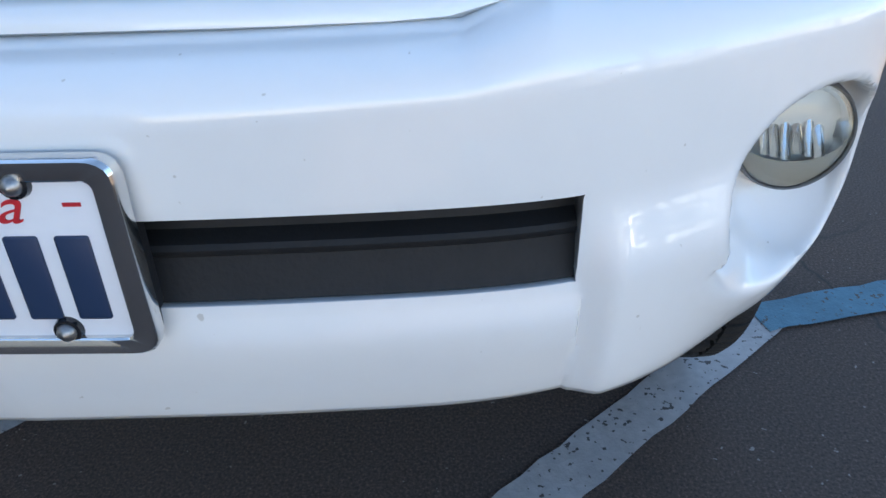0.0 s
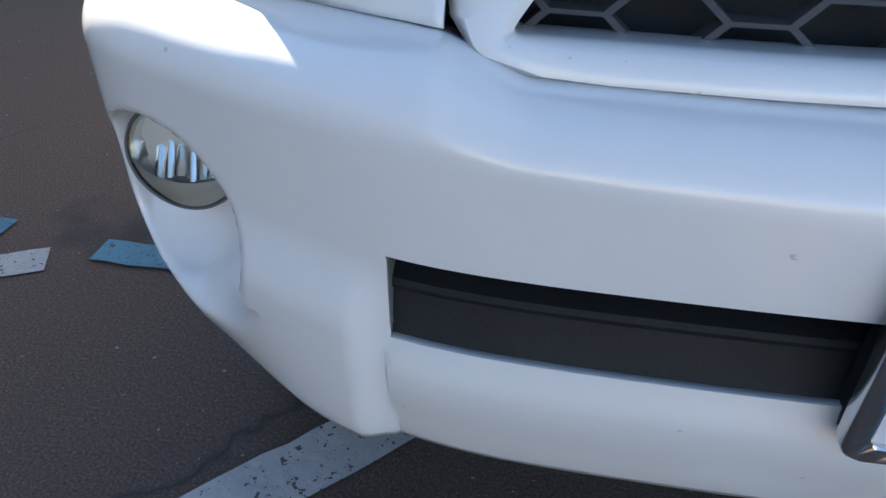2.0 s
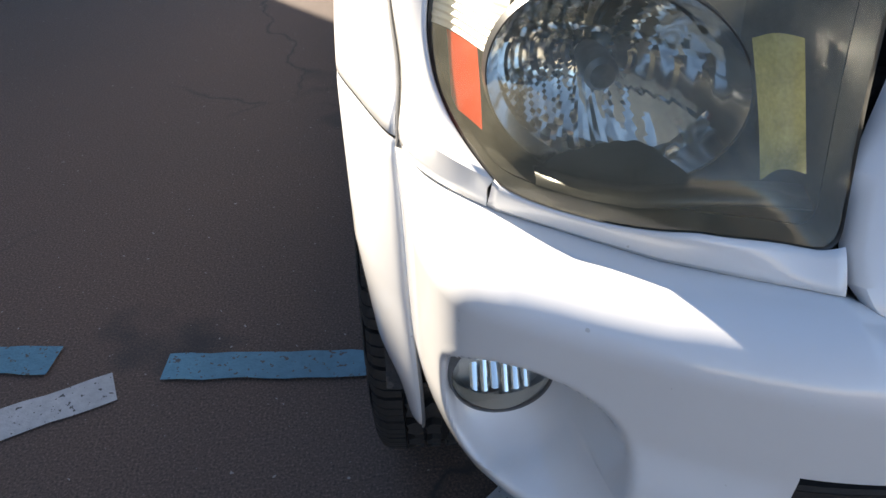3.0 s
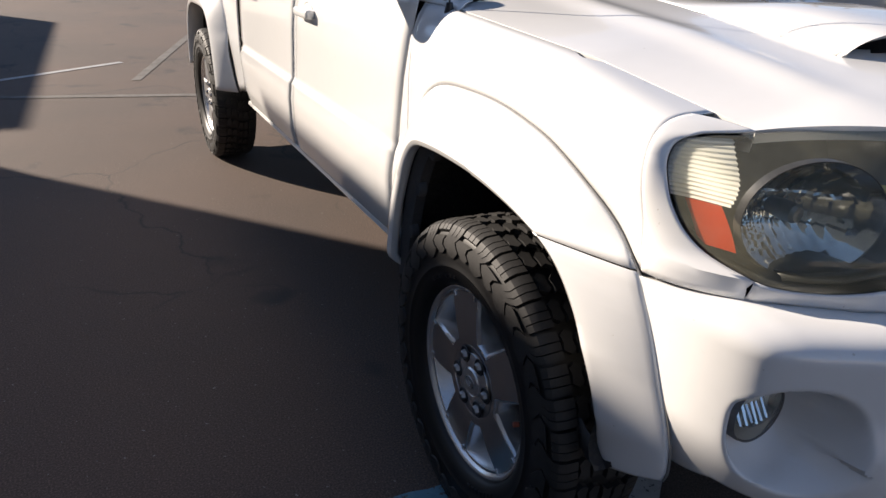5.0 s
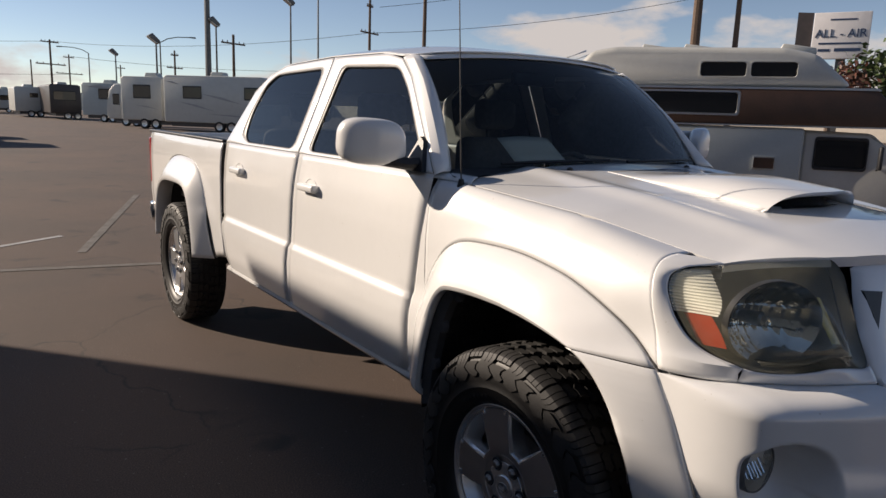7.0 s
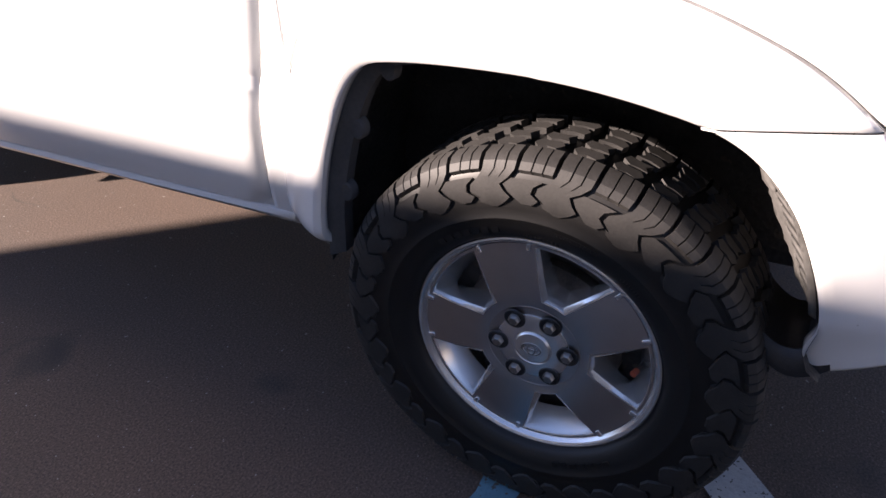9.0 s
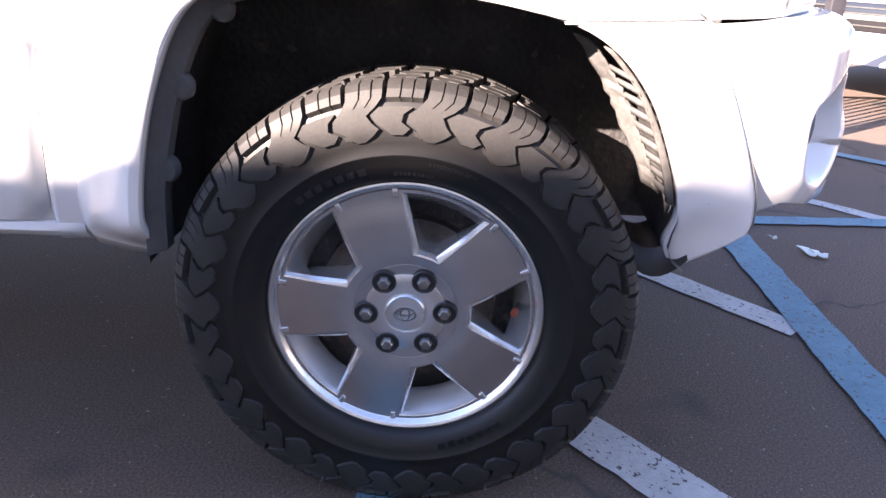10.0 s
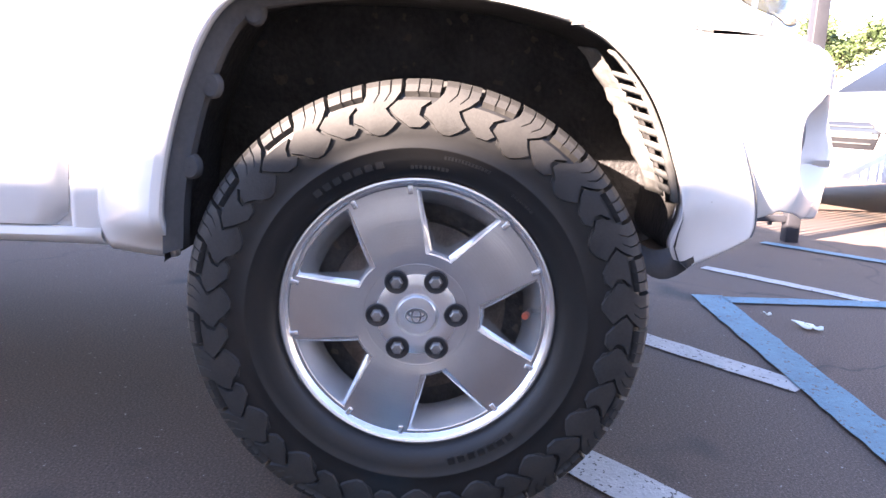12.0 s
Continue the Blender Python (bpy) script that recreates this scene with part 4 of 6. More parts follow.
SC_W, SC_Y0, SC_Y1 = 0.225, 0.50, 1.16
rows = []
for t in np.linspace(0, 1, 24):
    y = SC_Y0 + (SC_Y1 - SC_Y0) * t
    row = []
    for u in np.linspace(-1, 1, 41):
        wide = SC_W * (1 + 0.12 * (1 - t))
        x = u * wide
        yy = y + 0.05 * u * u * (1 - t)
        h = 0.054 * (1 - smooth(t, 0.25, 1.0)) * (1 - abs(u) ** 4) ** 0.8
        row.append((x, yy, hood_z(x, yy) + h + 0.001))
    rows.append(row)
lip = [(x, y + 0.01, z - 0.010 * (1 - abs(2 * i / 40 - 1) ** 4)) for i, (x, y, z) in enumerate(rows[0])]
deep = [(x * 0.97, y + 0.10, hood_z(x, y) + 0.6 * (z - hood_z(x, y)) - 0.004) for x, y, z in lip]
part("hood_scoop", grid([deep, lip] + rows), PAINT, hood, "open hood scoop with a dark mouth", thick=0.003)
bm = bmesh.new()
rows = [[(x * 0.96, 0.525 + 0.05 * (x / SC_W) ** 2 + d, hood_z(x, 0.55) + h * (1 - (abs(x) / SC_W) ** 4)) for x in np.linspace(-SC_W, SC_W, 21)] for d, h in ((0.0, 0.003), (0.03, 0.005), (0.06, 0.03), (0.06, 0.056))]
part("scoop_mouth", grid(rows, bm=bm), GLOSSBLACK, hood)
for s in (-1, 1):
    bm = bmesh.new()
    spin(bm, [(0.0, 0.012), (0.008, 0.010), (0.012, 0.0005)], (s * 0.33, 1.24, hood_z(0.33, 1.24)), 2, 14)
    part("washer_nozzle", bm, BLACK, hood)

# -- cowl, windscreen, roof, cab back
def screen_point(u, t):
    y0, z0, w0 = 1.335 + 0.115 * u * u, 1.285 - 0.012 * u * u, 0.700
    y1, z1, w1 = 1.735 + 0.10 * u * u, 1.715 - 0.03 * u * u, 0.585
    bow = 0.025 * math.sin(math.pi * t)
    return (u * (w0 + (w1 - w0) * t), y0 + (y1 - y0) * t - bow, z0 + (z1 - z0) * t + bow)


part("windscreen", grid([[screen_point(u, t) for u in np.linspace(-1, 1, 31)] for t in np.linspace(0, 1, 16)]), SHIELD, truck, "tinted windscreen")
rows = [[(u * 0.735, 1.30 + 0.08 * u * u, 1.262 + 0.03 * (1 - u * u)) for u in np.linspace(-1, 1, 21)], [tuple(np.array(screen_point(u * 1.02, 0.02))) for u in np.linspace(-1, 1, 21)]]
part("cowl", grid(rows), BLACK, truck)
for s in (-1, 1):
    rows = []
    for t in np.linspace(0, 1, 16):
        a = Vector(screen_point(s * 0.995, t))
        yz = np.array([(1.425, 1.268), (1.60, 1.427), (1.80, 1.607), (1.92, 1.684)])
        k = t * 3
        i = min(2, int(k))
        y, z = yz[i] + (yz[i + 1] - yz[i]) * (k - i)
        b = Vector((s * side_w(9, z), y, z))
        m = (a + b) / 2 + Vector((s * 0.010, -0.016, 0.008))
        rows.append([a, a * 0.6 + m * 0.4 + Vector((0, -0.004, 0.002)), m, m * 0.4 + b * 0.6 + Vector((s * 0.003, -0.002, 0)), b])
    part("a_pillar", grid(rows), PAINT, truck, thick=0.004)


for s in (-1, 1):
    rows = []
    for t in np.linspace(0, 1, 8):
        a = Vector((s * (side_w(1.285 + 0.19 * t, 1.243 + 0.014 * t) - 0.001), 1.285 + 0.19 * t, 1.243 + 0.016 * t))
        b = Vector(screen_point(s, 0.0)) + Vector((-s * 0.02 * (1 - t), -0.13 * (1 - t), -0.006 * (1 - t)))
        rows.append([a + (b - a) * q + Vector((0, 0, 0.006 * math.sin(math.pi * q))) for q in (0, 0.25, 0.5, 0.75, 1)])
    part("cowl_side", grid(rows), PAINT, truck, thick=0.004)


def roof_point(u, y):
    ze = table(y, (1.72, 1.92, 2.1, 2.6, 3.1, 3.30, 3.44), (1.690, 1.690, 1.712, 1.718, 1.700, 1.645, 1.560))
    we = side_w(9, ze)
    crown = table(y, (1.72, 1.9, 2.4, 3.1, 3.44), (0.028, 0.050, 0.066, 0.06, 0.03))
    return (u * we, y, ze + crown * (1 - abs(u) ** 2.6))


rows = []
for t in np.linspace(0, 1, 30):
    row = []
    for u in np.linspace(-1, 1, 41):
        y0 = 1.727 + 0.10 * u * u + 0.08 * abs(u) ** 8
        row.append(roof_point(u, y0 + (3.44 - y0) * t))
    rows.append(row)
part("roof", grid(rows), PAINT, truck, "white cab roof", thick=0.004)
rows = [[], [], [], []]
for u in np.linspace(-0.985, 0.985, 41):
    y0 = 1.727 + 0.10 * u * u + 0.08 * abs(u) ** 8
    a, b = Vector(screen_point(u, 0.955)) + Vector((0, -0.003, 0.004)), Vector(roof_point(u, y0 + 0.07)) + Vector((0, 0, 0.003))
    for k, q in enumerate((0, 0.35, 0.7, 1)):
        rows[k].append(a + (b - a) * q + Vector((0, 0, 0.007 * math.sin(math.pi * q))))
part("roof_header", grid(rows), PAINT, truck, thick=0.002)
rows = []
for t in np.linspace(0, 1, 10):
    row = []
    for u in np.linspace(-1, 1, 21):
        a, b = Vector(roof_point(u, 3.44)), Vector((u * 0.775, 3.61, 1.20))
        row.append(a * (1 - t) + b * t + Vector((0, 0.03 * math.sin(math.pi * t), 0)))
    rows.append(row)
part("cab_back", grid(rows[:3]), PAINT, truck, thick=0.004)
part("rear_window", grid(rows[2:8]), TINT, truck, "tinted rear window")
part("cab_back_lower", grid(rows[7:] + [[(u * 0.775, 3.61, 0.55) for u in np.linspace(-1, 1, 21)]]), PAINT, truck, thick=0.004)

# -- bed, tailgate, rear bumper, chassis
bm = bmesh.new()
box(bm, (-0.72, 3.63, 0.82), (0.72, 5.48, 0.84))
part("bed_floor", bm, BLACK, truck)
bm = bmesh.new()
box(bm, (-0.74, 3.615, 0.82), (0.74, 3.635, 1.25), 0.004)
part("bed_front", bm, BLACK, truck)
bm = bmesh.new()
box(bm, (-0.70, 5.46, 0.78), (0.70, 5.51, 1.26), 0.012)
part("tailgate", bm, PAINT, truck)
bm = bmesh.new()
box(bm, (-0.80, 5.50, 0.54), (0.80, 5.62, 0.70), 0.03)
part("rear_bumper", bm, CHROME, truck, "chrome rear bumper")
bm = bmesh.new()
for s in (-1, 1):
    box(bm, (min(s * 0.38, s * 0.46), 0.25, 0.46), (max(s * 0.38, s * 0.46), 5.4, 0.58), 0.006)
for y in (0.3, 1.5, 2.6, 3.6, 5.2):
    box(bm, (-0.4, y, 0.48), (0.4, y + 0.10, 0.56), 0.006)
box(bm, (-0.45, 0.22, 0.62), (0.45, 1.2, 1.05), 0.02)
part("chassis", bm, LINER, truck, "dark chassis rails")
for y, r in ((AXLE_R, 0.05), (AXLE_F, 0.035)):
    part("axle", tube(bmesh.new(), [(-0.72, y, WHEEL_R), (0.72, y, WHEEL_R)], r, 12), LINER, truck)
bm = bmesh.new()
box(bm, (-0.74, 1.5, 0.50), (0.74, 3.58, 0.56))
part("cab_floor", bm, LINER, truck)

# -- antenna and wipers
bm = bmesh.new()
tube(bm, [(-0.745, 1.325, 1.232), (-0.748, 1.322, 1.262)], 0.016, 12, 0.008)
ant = part("antenna", bm, BLACK, truck, "thin black whip antenna")
bm = bmesh.new()
tube(bm, [(-0.748, 1.322, 1.26), (-0.752, 1.38, 2.05)], 0.0026, 6, 0.0015)
part("whip", bm, BLACK, ant)
for x0, x1 in ((-0.52, -0.02), (0.08, 0.60)):
    bm = bmesh.new()
    pts = []
    for k in range(9):
        u = (x0 + (x1 - x0) * k / 8) / 0.70
        p = Vector(screen_point(u, 0.03 + 0.012 * k / 8)) + Vector((0, -0.012, 0.012))
        pts.append(p)
    tube(bm, pts, 0.006, 6)
    part("wiper", bm, BLACK, truck)

# -- cabin
bm = bmesh.new()
rows = [[(x, y, z + 0.02 * math.sin(x * 5)) for x in np.linspace(-0.70, 0.70, 15)] for y, z in ((1.36, 1.255), (1.62, 1.235), (1.72, 1.19), (1.75, 1.05), (1.70, 0.75))]
part("dashboard", grid(rows, bm=bm), TRIM, truck, "dark dashboard")
part("dash_paper", grid([[(-0.36 + 0.27 * a + 0.02 * b, 1.50 + 0.14 * b, 1.300 + 0.085 * b + 0.008 * math.sin(3 * a)) for a in np.linspace(0, 1, 8)] for b in np.linspace(0, 1, 5)]), PAPER, truck, "white paper sheet on the dashboard", thick=0.001)
bm.free()
bm = bmesh.new()
c = Vector((0.36, 1.86, 1.14))
rows = []
for k in range(40):
    a = 2 * math.pi * k / 40
    rad = Vector((math.cos(a), 0.42 * math.sin(a), 0.9 * math.sin(a)))
    rows.append([c + rad * (0.185 + 0.014 * math.cos(b)) + Vector((0, 0.9, -0.42)) * 0.014 * math.sin(b) for b in (2 * math.pi * j / 8 for j in range(8))])
grid(rows + [rows[0]], wrap=True, bm=bm)
tube(bm, [c + Vector((-0.17, 0, 0)), c + Vector((0.17, 0, 0))], 0.018, 8)
tube(bm, [c, (0.36, 1.70, 1.05)], 0.03, 8)
part("steering_wheel", bm, TRIM, truck)
for x, y, wd in ((-0.36, 2.25, 0.25), (0.36, 2.25, 0.25), (-0.33, 3.15, 0.30), (0.33, 3.15, 0.30)):
    bm = bmesh.new()
    box(bm, (x - wd, y - 0.25, 0.70), (x + wd, y + 0.25, 0.90), 0.05)
    box(bm, (x - wd, y + 0.16, 0.85), (x + wd, y + 0.32, 1.36), 0.06)
    box(bm, (x - 0.13, y + 0.22, 1.40), (x + 0.13, y + 0.31, 1.56), 0.04)
    tube(bm, [(x - 0.05, y + 0.26, 1.3), (x - 0.05, y + 0.26, 1.45)], 0.008, 6)
    tube(bm, [(x + 0.05, y + 0.26, 1.3), (x + 0.05, y + 0.26, 1.45)], 0.008, 6)
    part("seat", bm, SEAT, truck, "dark grey cloth seat")
bm = bmesh.new()
box(bm, (-0.12, 1.80, 1.60), (0.12, 1.84, 1.66), 0.015)
part("interior_mirror", bm, BLACK, truck)
bm = bmesh.new()
grid([[roof_point(u * 0.96, y)[:2] + (roof_point(u, y)[2] - 0.03,) for u in np.linspace(-1, 1, 9)] for y in np.linspace(1.86, 3.4, 8)], bm=bm)
part("headliner", bm, material("headliner_cloth", (0.30, 0.29, 0.27), 0.9), truck)

# ---- wheels ----
def tyre_mesh(s):
    """Tyre carcass: sidewall with a rib line, shoulder and tread base. s turns the outer face."""
    bm = bmesh.new()
    prof = [(0.070, 0.232), (0.092, 0.2455), (0.103, 0.249), (0.110, 0.254), (0.1185, 0.265), (0.124, 0.280), (0.1265, 0.2945), (0.1280, 0.2960), (0.1280, 0.2985), (0.1268, 0.3000), (0.1278, 0.318), (0.1270, 0.338), (0.124, 0.358),
            (0.119, 0.378), (0.108, 0.390), (0.06, 0.396), (0.0, 0.397)]
    full = prof + [(-d, r) for d, r in reversed(prof[:-1])]
    spin(bm, [(s * d, r) for d, r in full], (0, 0, 0), 0, 120)
    return bm


LUG = [(0.072, 0.394, 0.072, 0.4095), (0.100, 0.391, 0.101, 0.4075), (0.112, 0.386, 0.1155, 0.3995), (0.1185, 0.377, 0.1235, 0.388), (0.1215, 0.367, 0.1275, 0.3745), (0.1235, 0.360, 0.1297, 0.363),
       (0.1250, 0.350, 0.1314, 0.351), (0.1262, 0.340, 0.1324, 0.341), (0.1270, 0.330, 0.1326, 0.331), (0.1272, 0.320, 0.1312, 0.322)]      # carcass (across, radius), lug face (across, radius)
LONG = ((0, 0, 0, 0.02, 0.20, 0.46, 0.34, 0.16, 0.34, 0.60), (0.88, 0.88, 0.88, 0.91, 1.08, 1.34, 1.40, 1.16, 1.04, 0.80))
SHORT = ((0, 0, 0, 0.02, 0.20, 0.46, 0.52, 0.28, 0.46), (0.88, 0.88, 0.88, 0.91, 1.08, 1.33, 1.20, 1.00, 0.78))


def lug(bm, q, step, s, side, shape, a, b):
    """A tread lug from level a to level b of LUG, over the shoulder and down the sidewall, slit across its top."""
    cols = (0, 0.27, 0.295, 0.32, 0.60, 0.625, 0.65, 1.0)
    top, low = [], []
    for m in range(a, b):
        d0, r0, d1, r1 = LUG[m]
        rt, rl = [], []
        for j, e in enumerate(cols):
            ang = q + step * (shape[0][m] + (shape[1][m] - shape[0][m]) * e) * (1 if side > 0 else -1)
            k = 0.55 if j in (2, 5) and m < 4 else 1.0
            d, r = d0 + (d1 - d0) * k, r0 + (r1 - r0) * k
            rt.append(bm.verts.new((s * side * d, -r * math.cos(ang), r * math.sin(ang))))
            rl.append(bm.verts.new((s * side * (d0 - 0.004), -(r0 - 0.003) * math.cos(ang), (r0 - 0.003) * math.sin(ang))))
        top.append(rt), low.append(rl)
    n, c = len(top), len(cols)
    for m in range(n - 1):
        for j in range(c - 1):
            bm.faces.new((top[m][j], top[m][j + 1], top[m + 1][j + 1], top[m + 1][j]))
        for j in (0, c - 1):
            bm.faces.new((top[m][j], top[m + 1][j], low[m + 1][j], low[m][j]))
    for m in (0, n - 1):
        for j in range(c - 1):
            bm.faces.new((top[m][j], top[m][j + 1], low[m][j + 1], low[m][j]))


def block(bm, ring, r0, r1):
    """A raised block over a loop of (angle, across) corners between two radii."""
    low = [bm.verts.new((d, -r0 * math.cos(a), r0 * math.sin(a))) for a, d in ring]
    top = [bm.verts.new((d, -r1 * math.cos(a), r1 * math.sin(a))) for a, d in ring]
    bm.faces.new(top)
    for i in range(len(ring)):
        j = (i + 1) % len(ring)
        bm.faces.new((low[i], low[j], top[j], top[i]))


def tread_mesh(s, n=38):
    bm = bmesh.new()
    step = 2 * math.pi / n
    rng = random.Random(4)
    inner = ((0.00, 0.005), (0.17, 0.019), (0.08, 0.033), (0.30, 0.031), (0.54, 0.034), (0.72, 0.022), (0.62, 0.006), (0.34, 0.009))
    outer = ((0.22, 0.038), (0.10, 0.052), (0.26, 0.068), (0.50, 0.064), (0.72, 0.068), (0.86, 0.054), (0.74, 0.038), (0.46, 0.041))
    for k in range(n):
        for side in (1, -1):
            q = (k + (0.5 if side < 0 else 0)) * step
            if k % 2:
                lug(bm, q, step, s, side, SHORT, 0, 4)
                lug(bm, q + 0.02 * step, step, s, side, SHORT, 4, 9)
            else:
                lug(bm, q, step, s, side, LONG, 0, 10)
                hook = ((0.96, 0.130, 0.325), (1.16, 0.130, 0.330), (1.22, 0.130, 0.339), (1.06, 0.130, 0.334))
                low = [bm.verts.new((s * side * 0.122, -r * math.cos(q + side * e * step), r * math.sin(q + side * e * step))) for e, d, r in hook]
                top = [bm.verts.new((s * side * d, -r * math.cos(q + side * e * step), r * math.sin(q + side * e * step))) for e, d, r in hook]
                bm.faces.new(top)
                for i in range(4):
                    bm.faces.new((low[i], low[(i + 1) % 4], top[(i + 1) % 4], top[i]))
            for ring in (inner, outer):
                block(bm, [(q + side * e * step, s * side * d) for e, d in ring], 0.392, 0.4085 + 0.0012 * rng.random())
    return bm


WINDOW_A = [radians(a) for a in (-1, 71, 143.5, 214.5, 287)]
RIM_IN, RIM_OUT = 0.112, 0.224


def half_width(r):
    return 0.0239 + (r - RIM_IN) / (RIM_OUT - RIM_IN) * 0.0541


def spoke_face(r):
    return 0.086 + 0.006 * smooth(r, 0.075, 0.12) - 0.004 * smooth(r, 0.17, 0.22)


def rim_face(s):
    """Five broad spokes between trapezoid windows; x is measured outwards from the wheel's middle plane."""
    bm = bmesh.new()

    def P(r, a, d):
        return bm.verts.new((s * d, -r * math.cos(a), r * math.sin(a)))
    rs = list(np.linspace(RIM_IN, RIM_OUT, 9))
    for k in range(5):
        a, b = WINDOW_A[k], WINDOW_A[(k + 1) % 5]
        if b < a:
            b += 2 * math.pi
        rows = []
        for r in rs:
            e = math.asin(half_width(r) / r)
            rows.append([P(r, a + e + (b - a - 2 * e) * t, spoke_face(r)) for t in np.linspace(0, 1, 13)])
        for i in range(8):
            for j in range(12):
                bm.faces.new((rows[i][j], rows[i][j + 1], rows[i + 1][j + 1], rows[i + 1][j]))
        # hub and outer rings that carry the spokes
        for r0, r1 in ((0.052, RIM_IN), (RIM_OUT, 0.2285)):
            e0 = math.asin(half_width(RIM_IN) / RIM_IN) if r1 < 0.15 else math.asin(half_width(RIM_OUT) / RIM_OUT)
            angs = list(np.linspace(a - e0, a + e0, 9))[:-1] + list(np.linspace(a + e0, b - e0, 13))
            radii = (r0, 0.092, 0.0925, 0.0945, 0.095, r1) if r1 < 0.15 else (r0, r1)
            drop = {0.0925: 0.0012, 0.0945: 0.0012}
            pr = [[P(r, q, spoke_face(r) - drop.get(r, 0)) for q in angs] for r in radii]
            for i in range(len(radii) - 1):
                for j in range(len(angs) - 1):
                    bm.faces.new((pr[i][j], pr[i][j + 1], pr[i + 1][j + 1], pr[i + 1][j]))
    bmesh.ops.remove_doubles(bm, verts=bm.verts, dist=0.0003)
    return bm


def rim_windows(s):
    """Bright bevels and walls of the windows, lip and barrel."""
    bm = bmesh.new()
    around = [(u, -1.0) for u in np.linspace(0, 1, 7)] + [(1.0, v) for v in np.linspace(-1, 1, 11)[1:-1]] + [(u, 1.0) for u in np.linspace(1, 0, 7)] + [(0.0, v) for v in np.linspace(1, -1, 7)[1:-1]]
    for a in WINDOW_A:
        rows = []
        for inset, outset, depth in ((0.0, 0.0, 0.0), (0.0030, 0.002, 0.0012), (0.0075, 0.005, 0.0075), (0.009, 0.014, 0.022), (0.012, 0.030, 0.055)):
            row = []
            for u, v in around:
                r0, r1 = RIM_IN + inset, RIM_OUT - outset
                r = r0 + u * (r1 - r0)
                h = v * (half_width(RIM_IN + u * (RIM_OUT - RIM_IN)) - inset * 1.1)
                e = math.asin(max(-1, min(1, h / r)))
                row.append((s * (spoke_face(RIM_IN + u * (RIM_OUT - RIM_IN)) - depth), -r * math.cos(a + e), r * math.sin(a + e)))
            rows.append(row)
        grid(rows, wrap=True, bm=bm)
    spin(bm, [(s * 0.0870, 0.2285), (s * 0.0885, 0.2305), (s * 0.0945, 0.2335), (s * 0.0985, 0.2375), (s * 0.0998, 0.2410), (s * 0.0985, 0.2445), (s * 0.092, 0.2465), (s * 0.07, 0.236)], (0, 0, 0), 0, 96)
    spin(bm, [(s * 0.07, 0.222), (s * 0.0, 0.212), (s * -0.09, 0.215)], (0, 0, 0), 0, 64)
    return bm


